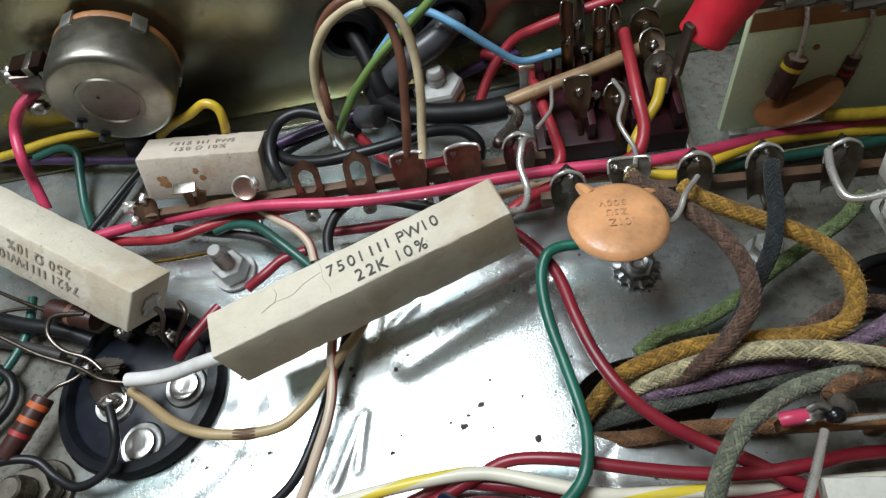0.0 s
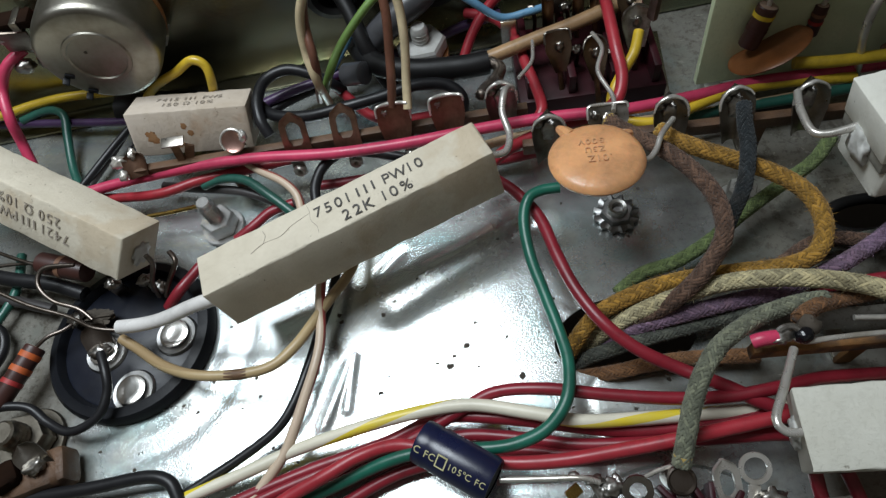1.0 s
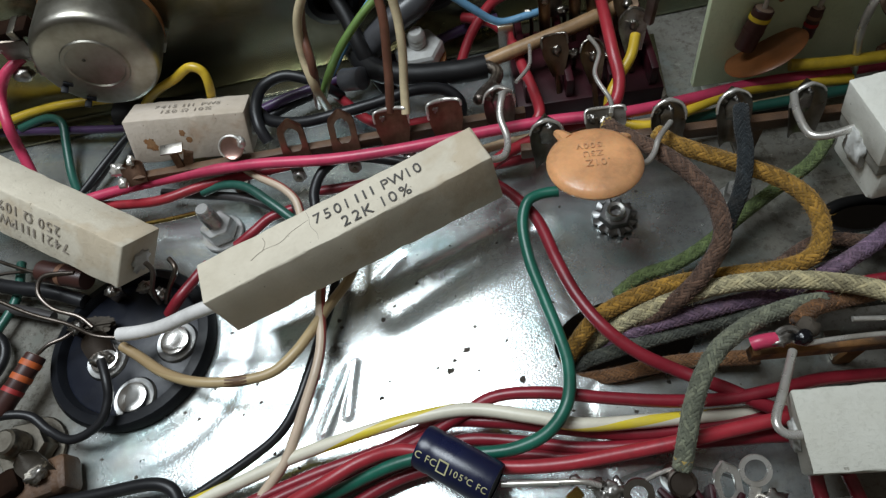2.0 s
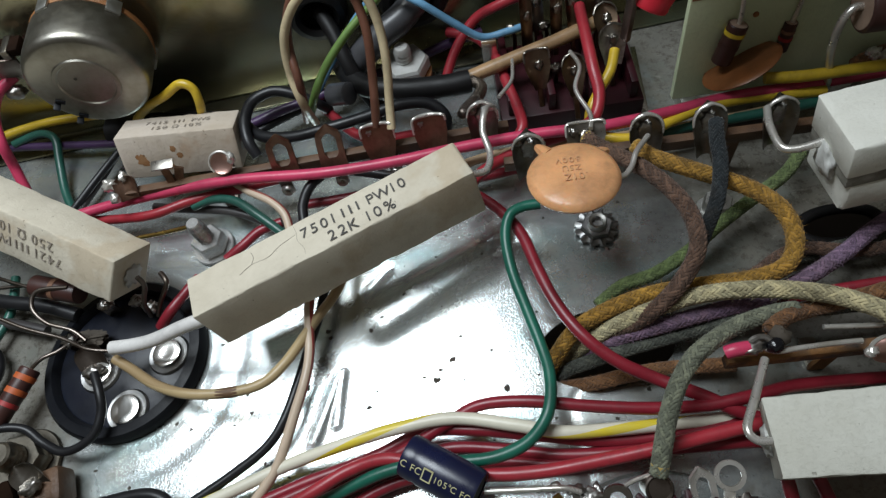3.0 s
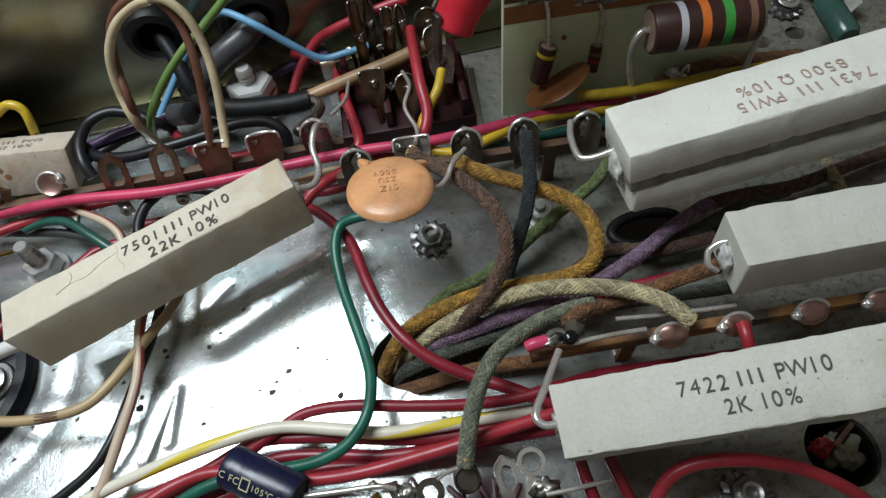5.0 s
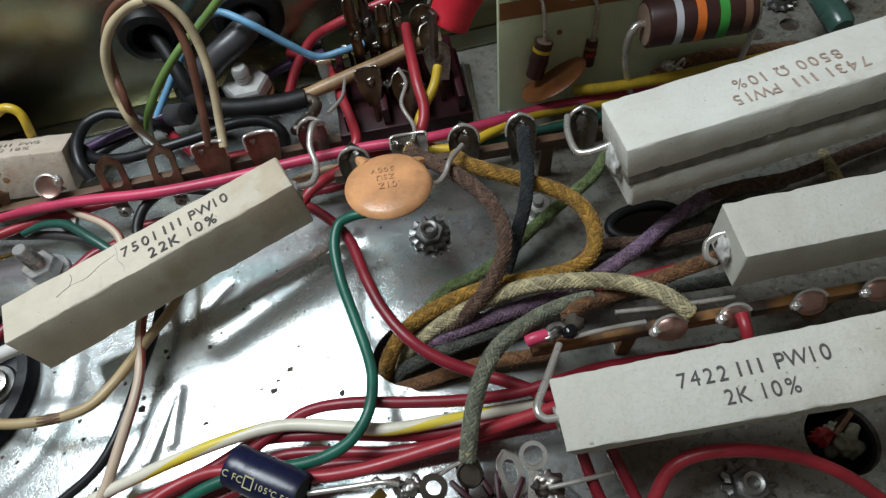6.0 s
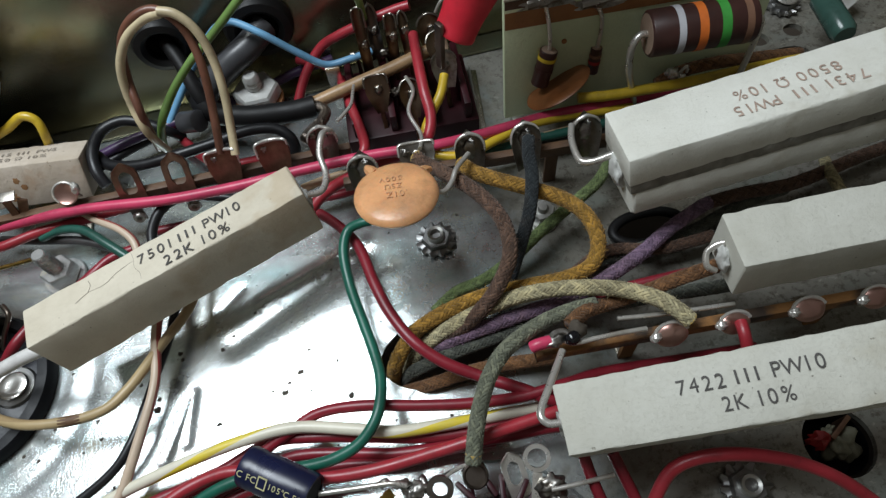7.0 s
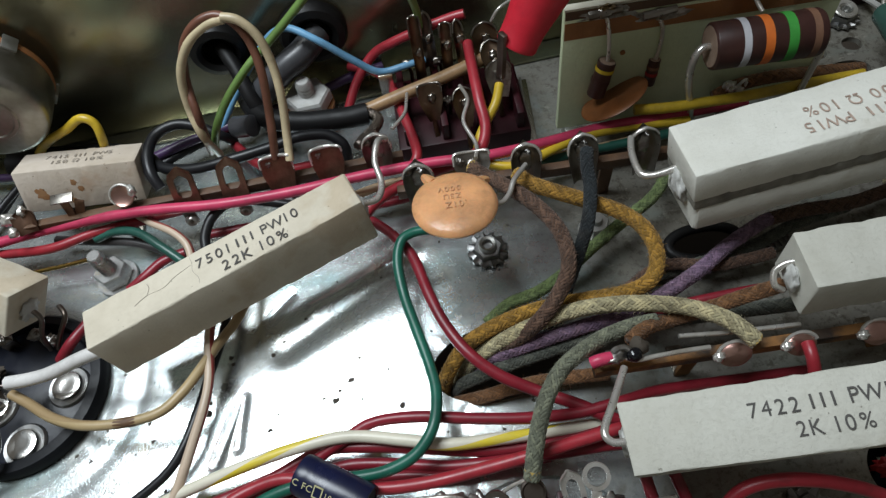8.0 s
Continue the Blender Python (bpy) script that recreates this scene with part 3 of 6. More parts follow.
def base_plate():
    """A fine sheet; round each hole a patch of quads runs from the grid to the hole's rim."""
    def lines(stops):
        out = [stops[0][0]]
        for (lo, step), (hi, _) in zip(stops, stops[1:]):
            n = max(1, round((hi - lo) / step))
            out += [lo + (hi - lo) * (k + 1) / n for k in range(n)]
        return out

    xs = lines([(-12, 0.25), (-7.5, 0.0625), (-0.6, 0.03), (1.0, 0.0625), (16.5, 0.25), (22, 1)])
    ys = lines([(-9, 0.25), (0, 0.0625), (3.9, 0.03), (5.7, 0.0625), (12.2, 1)])
    bm = bmesh.new()

    def vert(x, y):
        return bm.verts.new((x, y, plate_height(x, y)))

    def cell(row, low, high):
        """The first line at or below low and the first one at or above high."""
        return max(k for k, v in enumerate(row) if v <= low), min(k for k, v in enumerate(row) if v >= high)

    grid = [[vert(x, y) for x in xs] for y in ys]
    cut = set()
    for cx, cy, rx, ry in HOLES:
        (i0, i1), (j0, j1) = cell(xs, cx - rx - 0.13, cx + rx + 0.13), cell(ys, cy - ry - 0.13, cy + ry + 0.13)
        cut |= {(i, j) for i in range(i0, i1) for j in range(j0, j1)}
        loop = [grid[j0][i] for i in range(i0, i1)] + [grid[j][i1] for j in range(j0, j1)] + [grid[j1][i] for i in range(i1, i0, -1)] + [grid[j][i0] for j in range(j1, j0, -1)]
        rim = []
        for v in loop:
            a = math.atan2((v.co.y - cy) / ry, (v.co.x - cx) / rx)
            rim.append(vert(cx + rx * math.cos(a), cy + ry * math.sin(a)))
        for k in range(len(loop)):
            m = (k + 1) % len(loop)
            bm.faces.new((loop[k], loop[m], rim[m], rim[k]))
    for j in range(len(ys) - 1):
        for i in range(len(xs) - 1):
            if (i, j) not in cut:
                bm.faces.new((grid[j][i], grid[j][i + 1], grid[j + 1][i + 1], grid[j + 1][i]))
    bmesh.ops.delete(bm, geom=[v for v in bm.verts if not v.link_faces], context="VERTS")
    edge = [e for e in bm.edges if len(e.link_faces) == 1]
    for v in bmesh.ops.extrude_edge_only(bm, edges=edge)["geom"]:
        if isinstance(v, bmesh.types.BMVert):
            v.co.z -= 0.12
    bmesh.ops.recalc_face_normals(bm, faces=bm.faces)
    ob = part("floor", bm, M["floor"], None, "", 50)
    return tagged(ob, "spotted bare galvanised steel chassis plate with pressed grooves and wire holes", "chassis plate", "", "structure")


base_plate()
WALL_Y = 12.2
wall = tagged(put(part("wall_1", box(34, 0.14, 4.8, (0, 0, 0), 0.04), M["wallsteel"], None, "", 30), (5, WALL_Y + 0.07, 2.25)),
              "yellowed steel side wall of the chassis with cable grommets", "chassis wall", "", "structure")
lip = tagged(put(part("trim", box(34, 0.5, 0.06, (0, 0, 0), 0.02), M["wallsteel"], None, "", 30), (5, WALL_Y - 0.27, 0.06)),
             "yellowed steel flange where wall meets plate", "flange", "", "structure")
for nm, sx, sy, at in (("wall_2", 34, 0.14, (5, -9.07, 2.25)), ("wall_3", 0.14, 21.4, (-12.07, 1.6, 2.25)), ("wall_4", 0.14, 21.4, (22.07, 1.6, 2.25))):
    tagged(put(part(nm, box(sx, sy, 4.8), M["wallsteel"], None, "", 0), at), "plain yellowed steel chassis wall", "chassis wall", "", "structure")

# blackened specks of dirt on the plate
rng = random.Random(7)
specks = []
for _ in range(420):
    x, y = rng.uniform(-4.5, 6.6), rng.uniform(3.2, 7.6)
    if math.hypot(x + 3.4, y - 6.3) < 1.75:
        continue
    r = 0.009 + 0.035 * rng.random() ** 5
    specks.append(blob(r, (x, y, plate_height(x, y)), (1, rng.uniform(0.5, 1.2), 0.2), 0.9, 1))
for x, y, r in ((2.12, 4.86, 0.07), (2.43, 5.17, 0.055), (3.23, 4.51, 0.06), (1.07, 5.98, 0.05), (0.94, 4.61, 0.05), (2.63, 5.54, 0.035), (0.35, 5.97, 0.045),
                (0.32, 6.1, 0.045), (-0.1, 5.15, 0.075), (-1.08, 4.9, 0.045), (-2.16, 4.81, 0.045), (-2.41, 4.96, 0.04), (2.2, 5.02, 0.04), (3.1, 5.2, 0.035)):
    specks.append(blob(r, (x, y, plate_height(x, y)), (0.9, 0.75, 0.15), 1.1, 2))
tagged(part("dirt_specks", merged(*specks), M["dirt"], None, "", 60), "dark specks of corrosion scattered on the bare plate", "dirt", "", "stuff")


# ---- ceramic power resistors ----
def cement_body(L, W, H, bevel, seed, groove_at=None):
    bm = bmesh.new()
    bmesh.ops.create_cube(bm, size=1.0)
    bmesh.ops.scale(bm, vec=(L, W, H), verts=bm.verts)
    bmesh.ops.bevel(bm, geom=bm.edges[:], offset=bevel, segments=2, affect="EDGES", profile=0.5)
    long = [e for e in bm.edges if abs((e.verts[0].co - e.verts[1].co).x) > L * 0.5]
    bmesh.ops.subdivide_edges(bm, edges=long, cuts=40, use_grid_fill=True)
    for v in bm.verts:
        k = Vector((v.co.x * 2.5, v.co.y * 2.5, v.co.z * 2.5 + seed))
        v.co += 0.012 * Vector((noise.noise(k), noise.noise(k + Vector((9, 0, 0))), noise.noise(k + Vector((0, 9, 0)))))
        k *= 3.3
        corner = sum(abs(abs(c) - s / 2) < bevel * 1.3 for c, s in zip(v.co, (L, W, H)))
        if corner >= 2:
            v.co *= 1 - 0.055 * max(0, noise.noise(k) - 0.08)
    return bm


def cement_resistor(label, dims, at, rot, material, lines, face="top", flip=False, mark=None, ink="ink", seed=0, lead_l=None, lead_r=None, seam=False):
    L, W, H = dims
    t = thing("power_resistor", label, "resistor", at, rot, "cement power resistors")
    if seam:
        part("body", cement_body(L, W, H * 0.45, 0.05, seed), material, t).location.z = H * 0.275 * U
        part("joint", cement_body(L * 0.988, W * 0.965, H * 0.2, 0.03, seed + 5), M["jointdirt"], t, "dark rough joint between the halves")
        part("lower_half", cement_body(L * 0.985, W * 0.96, H * 0.42, 0.08, seed + 3), material, t, "lower cement half below a rough joint").location.z = -H * 0.29 * U
    else:
        part("body", cement_body(L, W, H, 0.035, seed), material, t)
    for s, lead in ((-1, lead_l), (1, lead_r)):
        part("end_seal", blob(0.17 * W, (s * L / 2, 0, -0.04), (0.5, 1.1, 1.3), 0.7), M["putty"], t)
    for text, size, x, y in lines:
        if face == "top":
            a, r = (x, y, H / 2 + 0.014), (0, 0, 180 if flip else 0)
        else:
            a, r = (x, -W / 2 - 0.014, y), (90, 180 if flip else 0, 0)
        (plain_marks(3, size, size * 0.72, t, a, r, M[ink]) if text == "#" else printing(text, size, t, a, r, M[ink], 0.92))
    return t


cement_resistor("long off-white cement power resistor with printed value", (4.76, 0.81, 0.95), (1.04, 6.852, 1.615), (-8.8, -4.3, 16.2), M["cement"],
                [("7501", 0.29, -0.12, 0.10), ("#", 0.29, 0.44, 0.10), ("PW10", 0.29, 1.06, 0.10), ("22K 10%", 0.30, 0.54, -0.21)], seed=1)
cement_resistor("off-white cement power resistor with inverted printed value", (4.76, 0.87, 0.87), (-4.70, 8.62, 1.68), (-39.5, 11.0, -32.8), M["cement"],
                [("7421", 0.27, 1.06, -0.10), ("#", 0.27, 0.52, -0.10), ("PW10", 0.27, -0.02, -0.10), ("250 \u03a9 10%", 0.27, 0.51, 0.16)], face="front", flip=True, ink="ink_grey", seed=5)
cement_resistor("small rust-stained cement power resistor beside the lug strip", (2.22, 0.87, 0.87), (-2.05, 10.2, 1.05), (-24.6, 8.5, -0.8), M["cement3"],
                [("7415", 0.20, -0.42, 0.10), ("#", 0.20, 0.0, 0.10), ("PW5", 0.20, 0.42, 0.10), ("150 \u03a9 10%", 0.20, 0.0, -0.14)], ink="ink_grey", seed=9)
cement_resistor("thick pale cement power resistor with brown inverted print", (4.76, 1.17, 1.35), (10.78, 6.36, 2.335), (-9.4, -7.5, -1.5), M["cement4"],
                [("7431", 0.30, 1.07, -0.26), ("#", 0.30, 0.44, -0.26), ("PW15", 0.30, -0.28, -0.26), ("8500 \u03a9 10%", 0.30, 0.34, 0.06)], flip=True, ink="ink_red", seed=13, seam=True)
cement_resistor("pale grey cement power resistor lying over braided wires", (4.76, 0.9, 0.95), (11.62, 4.17, 2.26), (0, -3.1, -5.2), M["cement2"],
                [("70", 0.30, 0.6, 0.1)], seed=17)
cement_resistor("pale grey cement power resistor with dark printed value", (4.76, 0.95, 0.87), (8.56, 2.47, 2.17), (7.5, -14.9, -8.4), M["cement2"],
                [("7422", 0.27, -0.52, 0.12), ("#", 0.27, 0.04, 0.13), ("PW10", 0.27, 0.64, 0.14), ("2K 10%", 0.265, 0.09, -0.17)], seed=21)


stained = next(o for o in bpy.data.objects if o.name.startswith("power_resistor") and abs(o.matrix_world.translation.x + 0.0205) < 0.0005)
for x, z, r in ((-0.72, -0.05, 0.085), (-0.66, -0.12, 0.06), (-0.1, 0.12, 0.05), (0.0, -0.02, 0.045), (-0.25, -0.22, 0.07)):
    part("rust_stain", blob(r, (x, -0.437, z), (1, 0.05, 1.1), 0.9, 3), M["rustspot"], stained, "rust-brown stain")
crack = bpy.data.objects["power_resistor"]
for line in ([(-0.50, 0.38, 0.472), (-0.48, 0.2, 0.477), (-0.50, 0.02, 0.476), (-0.44, -0.16, 0.477), (-0.45, -0.30, 0.475)],
             [(-1.52, -0.06, 0.476), (-1.30, 0.02, 0.476), (-1.02, 0.0, 0.477), (-0.80, 0.10, 0.477), (-0.50, 0.16, 0.477)],
             [(-1.30, 0.02, 0.476), (-1.24, 0.14, 0.477), (-1.26, 0.26, 0.476)]):
    part("crack", tube(line, 0.004, 6, 4, None, 0.6), M["ink_grey"], crack, "fine dark crack")


def bare_wire(label, pts, r=0.05, key="tin"):
    bm = shifted(tube(pts, r, 8, 7), pts[0])
    ob = part("bare_wire", bm, M[key], None, "", 70)
    ob.location = Vector(pts[0]) * U
    return tagged(ob, label, "wire", "bare component leads")


# ---- lug strips ----
def lug_strip(label, a, b, z, height, lugs, material, metal_of):
    """A phenolic strip standing on edge between a and b, with solder lugs through it."""
    a, b = Vector((*a, 0)), Vector((*b, 0))
    d = b - a
    yaw = math.degrees(math.atan2(d.y, d.x))
    t = thing("lug_strip", label, "lug strip", (a.x, a.y, 0), (0, 0, yaw))
    part("strip", box(d.length, 0.16, height, (d.length / 2, 0, z), 0.02), material, t)
    for x in (0.25 * d.length, 0.75 * d.length):
        part("bracket", box(0.25, 0.08, z - 0.1, (x, 0.08, (z - 0.1) / 2), 0.02), material, t)
        part("bracket_foot", box(0.25, 0.5, 0.08, (x, 0.3, 0.05), 0.02), M["greasy"], t)
    for x, kind, tilt in lugs:
        lug(t, x, z + height / 2, kind, tilt, metal_of)
    return t


def lug_sheet(w0, w1, h, cup=0.1, bend=0.1, crown=True, hole=False, root=0.3):
    """A stamped solder tab: its own outline, cupped across and bent along; returns it and its upper rim."""
    def at(u, v):
        w = w0 + (w1 - w0) * min(1, v / 0.55)
        if v > 0.70:
            w *= math.sqrt(1 - (0.985 if crown else 0.30) * ((v - 0.70) / 0.30) ** (2 if crown else 8))
        return Vector((u * w, -0.02 - cup * u * u + bend * v * v, -root + (h + root) * v))

    bm = bmesh.new()
    if hole:
        rings = []
        for k in range(4):
            ring = []
            for m in range(40):
                c, d = math.cos(6.283185 * m / 40), math.sin(6.283185 * m / 40)
                far = max(abs(c), abs(d))
                u, v = c / far, 0.5 + 0.5 * d / far
                u, v = u + (0.55 * c / max(far, 0.85) - u) * k / 3, v + (0.56 + 0.26 * d - v) * k / 3
                ring.append(bm.verts.new(at(u, v)))
            rings.append(ring)
        for p, q in zip(rings, rings[1:]):
            for m in range(40):
                bm.faces.new((p[m], p[(m + 1) % 40], q[(m + 1) % 40], q[m]))
    else:
        nu, nv = 12, 14
        g = [[bm.verts.new(at(2 * i / nu - 1, j / nv)) for i in range(nu + 1)] for j in range(nv + 1)]
        for j in range(nv):
            for i in range(nu):
                bm.faces.new((g[j][i], g[j][i + 1], g[j + 1][i + 1], g[j + 1][i]))
    r = bmesh.ops.extrude_face_region(bm, geom=bm.faces[:])
    bmesh.ops.translate(bm, vec=(0, 0.05, 0), verts=[v for v in r["geom"] if isinstance(v, bmesh.types.BMVert)])
    bmesh.ops.recalc_face_normals(bm, faces=bm.faces)
    side = [0.5, 0.62, 0.74, 0.85, 0.94, 1.0]
    rim = [at(-1, v) for v in side] + ([] if crown else [at(-0.5, 1), at(0, 1), at(0.5, 1)]) + [at(1, v) for v in side[::-1]]
    return bm, rim


LUGS = {"open": (0.26, 0.245, 0.60, 0.02, 0.10, True, True), "tab": (0.20, 0.30, 0.50, 0.10, -0.05, False), "cup": (0.19, 0.27, 0.62, 0.16, 0.06, True),
        "plate": (0.16, 0.33, 0.52, 0.05, 0.05, False), "flat": (0.30, 0.32, 0.18, 0.06, 0.02, True), "small": (0.15, 0.20, 0.36, 0.10, 0.02, True), "narrow": (0.11, 0.14, 0.42, 0.04, 0.03, True)}


def lug(parent, x, z, kind, tilt, material, lean=0):
    shape = LUGS[kind]
    material = M["lugtin"] if kind == "cup" else material
    bm, rim = lug_sheet(*shape, root=0.06 if kind == "flat" or abs(tilt) >= 35 else 0.3)
    ob = part("lug", bm, material, parent, "", 50)
    put(ob, (x, -0.06, z), (tilt, lean, 0))
    if kind != "open":
        rim = rim[2:-1] if (x * 7) % 2 < 1 else rim[1:-3]
        part("rim", tube(rim, 0.027, 6, 3, lambda k: 0.6 + 0.6 * math.sin(3.1 * k), 0.5), M["tin"], ob, "bright tinned rim", 60)
        coat = kind == "cup" and material is M["lugtin"]
        part("solder", blob(0.17, (0.03, -0.01, shape[2] * 0.42), (0.9, 0.14, 1.1), 0.6 if coat else 0.3, 3), M["solder"] if coat else material, ob, "thin dull solder coat" if coat else "")
        part("bead", blob(0.06, (-shape[1] * 0.6, -0.05, shape[2] * 0.72), (1.2, 0.9, 1.3), 0.5), M["solder"], ob, "small solder bead")
    return ob


copper_strip = lug_strip("brown phenolic lug strip with tarnished copper lugs", (-3.4, 9.30), (4.2, 9.0), 0.98, 0.24,
          [(3.4, "open", -22), (4.32, "open", -30), (5.25, "tab", -30), (6.2, "tab", -28), (7.15, "cup", -20)], M["phenolic"], M["lug"])
lug_strip("brown phenolic lug strip with soldered silvery lugs", (3.95, 8.1), (9.2, 7.62), 1.1, 0.24,
          [(0.42, "cup", -15), (1.42, "plate", -45), (2.37, "cup", -25), (3.4, "cup", -28), (4.5, "cup", -20)], M["phenolic"], M["lugtin"])
rusty_strip = lug_strip("rusty phenolic lug strip crossing between resistors", (6.3, 4.0), (12.8, 3.45), 1.1, 0.26,
          [], M["rust"], M["lugdark"])


def strip_end_lugs(t):
    """The three odd lugs at the crowded end of the copper strip, and the tails of others below it."""
    soldered = put(part("lug", lug_sheet(0.17, 0.21, 0.40, 0.10, 0.05, root=0.06)[0], M["lug"], t, "", 50), (0.34, -0.06, 1.02), (-40, 0, 12))
    part("solder", merged(blob(0.13, (-0.28, 0.02, 0.30), (1.2, 0.8, 0.9), 0.5), blob(0.09, (0.0, 0.02, 0.36), (0.8, 1, 1.3), 0.5), blob(0.09, (-0.24, -0.16, 0.05), (1, 1, 1), 0.5)), M["tin"], soldered, "lumpy bright solder")
    bent = put(part("lug", merged(box(0.15, 0.05, 0.62, (0, 0, 0.2), 0.015), box(0.17, 0.05, 0.5, (0.16, 0.04, 0.15), 0.015, 2, (0, 24, 0))), M["lug"], t, "forked lug"), (1.18, 0.0, 1.0), (-16, 0, 0))
    part("tab", box(0.42, 0.20, 0.045, (0.02, -0.02, 0.52), 0.015, 2, (28, 0, 0)), M["lugtin"], bent, "bright bent top of the lug")
    # the cup's pink colour stands for the pink wire reflected in it
    cup = put(part("lug", lathe([(0, 0.0), (0.15, 0.0), (0.205, 0.035), (0.225, 0.03), (0.20, -0.03), (0, -0.04)], 28), M["pinklug"], t, "round cupped lug"), (2.29, 0.03, 1.38), (48, 0, 0))
    part("rim", tube([(0.215 * math.cos(a), 0.215 * math.sin(a), 0.03) for a in [0.5 + 0.42 * k for k in range(9)]], 0.026, 6, 3, None, 0.5), M["tin"], cup, "bright tinned rim")
    part("solder", blob(0.085, (0.21, 0.06, 0.04), (0.8, 1.3, 1), 0.5), M["tin"], cup, "solder bead")
    part("stem", box(0.16, 0.05, 0.4, (0, -0.06, -0.24), 0.02, 2, (-30, 0, 0)), M["lug"], cup)
    for x, z in ((3.26, 0.52), (4.34, 0.52), (5.4, 0.5)):
        tail = put(part("lug_tail", box(0.24, 0.05, 0.5, (0, 0, 0.14), 0.02), M["lugdark"], t), (x, -0.16, z), (-10, 0, 0))
        part("eyelet", lathe([(0.03, 0.0), (0.05, 0.06), (0.10, 0.075), (0.13, 0.03), (0.13, 0.0)], 20, "y", (0, -0.03, 0), (180, 0, 0)), M["tin"], tail, "bright eyelet")


strip_end_lugs(copper_strip)
for x, lean, r in ((2.08, 34, 0.27), (3.08, 30, 0.25), (4.24, 28, 0.27), (5.3, 30, 0.25)):
    dome = lathe([(0, 0.05), (r * 0.5, 0.05), (r * 0.85, 0.03), (r, 0.0), (r * 0.9, -0.03), (0, -0.05)], 28)
    for v in dome.verts:
        v.co.y *= 0.7
        v.co.z += 0.025 * noise.noise(v.co * 6 + Vector((x, 0, 0)))
    cap = put(part("lug", dome, M["pinklug"], rusty_strip, "solder-filled lug"), (x, -0.12, 1.27), (lean, 0, 4))
    part("rim", tube([(r * math.cos(a), 0.7 * r * math.sin(a), 0.012) for a in [0.2 + 0.4 * k for k in range(9)]], 0.03, 6, 3, None, 0.6), M["tin"], cap, "bright tinned rim")
    part("bead", blob(0.075, (-r * 0.95, 0.02, 0.03), (1.3, 1, 1), 0.4), M["tin"], cap, "solder bead")


# ---- ceramic discs, carbon resistors ----
def disc_capacitor(label, at, rot, r, thick, material, leads, text=()):
    t = thing("disc_capacitor", label, "capacitor", at, rot)
    prof = [(0, -thick * 0.5), (r * 0.55, -thick * 0.48), (r * 0.85, -thick * 0.36), (r * 0.97, -thick * 0.18), (r, 0), (r * 0.97, thick * 0.18), (r * 0.85, thick * 0.36), (r * 0.55, thick * 0.48), (0, thick * 0.5)]
    bm = lathe(prof, 36)
    for v in bm.verts:
        v.co.z += 0.03 * noise.noise(v.co * 1.6)
        v.co.x *= 1 + 0.03 * noise.noise(v.co * 1.2)
    part("body", bm, material, t)
    for pts in leads:
        part("lead_coating", tube(pts[:3], 0.1, 8, 5, lambda k: 1.35 - 0.85 * k), material, t)
    for s, size, x, y in text:
        printing(s, size, t, (x, y, thick * 0.5 + 0.012), (0, 0, 180), M["ink_faded"])
    return t


disc_capacitor("orange ceramic disc capacitor soldered between two lugs", (4.82, 6.85, 2.15), (-9, 0, -6), 0.70, 0.30, M["disc"],
               [[(-0.30, 0.5, 0), (-0.40, 0.68, -0.02), (-0.46, 0.80, -0.06)], [(0.40, 0.42, -0.05), (0.52, 0.56, -0.1), (0.62, 0.62, -0.15)]],
               [("500V", 0.15, -0.05, 0.22), ("Z5U", 0.15, -0.02, 0.05), (".01Z", 0.17, 0.03, -0.13)])
disc_capacitor("brown ceramic disc capacitor hanging by the fibre board", (8.42, 9.08, 1.22), (-29, -24, 6), 0.68, 0.14, M["disc2"], [])


def carbon_resistor(label, a, b, r, bands, group=""):
    a, b = Vector(a), Vector(b)
    d = b - a
    q = d.to_track_quat("Z", "Y").to_euler()
    L = d.length
    t = thing("carbon_resistor", label, "resistor", a, [math.degrees(c) for c in q], group)
    e = r * 0.1
    part("body", lathe([(0, 0.02), (r * 0.72, 0.02), (r * 0.9, 0.0), (r * 0.97, 0.02), (r, e), (r, L - e), (r * 0.95, L), (0, L)], 32), M["carbon"], t)
    part("end_face", lathe([(0, 0.0), (r * 0.86, -0.002), (r * 0.88, 0.03), (0, 0.03)], 24), M["carbonend"], t, "rough pale brown end face")
    for at, wide, key in bands:
        part("colour_band", lathe([(r * 0.9, at * L - wide / 2), (r + 0.008, at * L - wide / 2), (r + 0.008, at * L + wide / 2), (r * 0.9, at * L + wide / 2)], 32), M[key], t, key.replace("band_", "") + " painted band")
    return t


carbon_resistor("large brown carbon resistor with white, orange and green bands", (9.84, 8.72, 2.43), (11.67, 8.47, 2.48), 0.41,
                [(0.27, 0.12, "band_white"), (0.47, 0.15, "band_orange"), (0.68, 0.16, "band_green"), (0.9, 0.12, "band_brown")])
carbon_resistor("small dark carbon resistor with a yellow band", (8.27, 9.32, 2.0), (8.08, 9.2, 1.3), 0.17, [(0.22, 0.07, "band_yellow"), (0.55, 0.07, "carbon")])
carbon_resistor("small brown resistor hanging from the fibre board", (9.25, 9.35, 1.75), (9.2, 9.27, 1.2), 0.11, [(0.3, 0.06, "band_brown"), (0.55, 0.06, "band_red")])
carbon_resistor("brown carbon resistor with orange bands beside the socket", (-4.85, 6.23, 0.60), (-5.35, 5.29, 0.60), 0.17,
                [(0.16, 0.10, "band_dullorange"), (0.40, 0.10, "band_dullorange"), (0.62, 0.08, "band_red")])


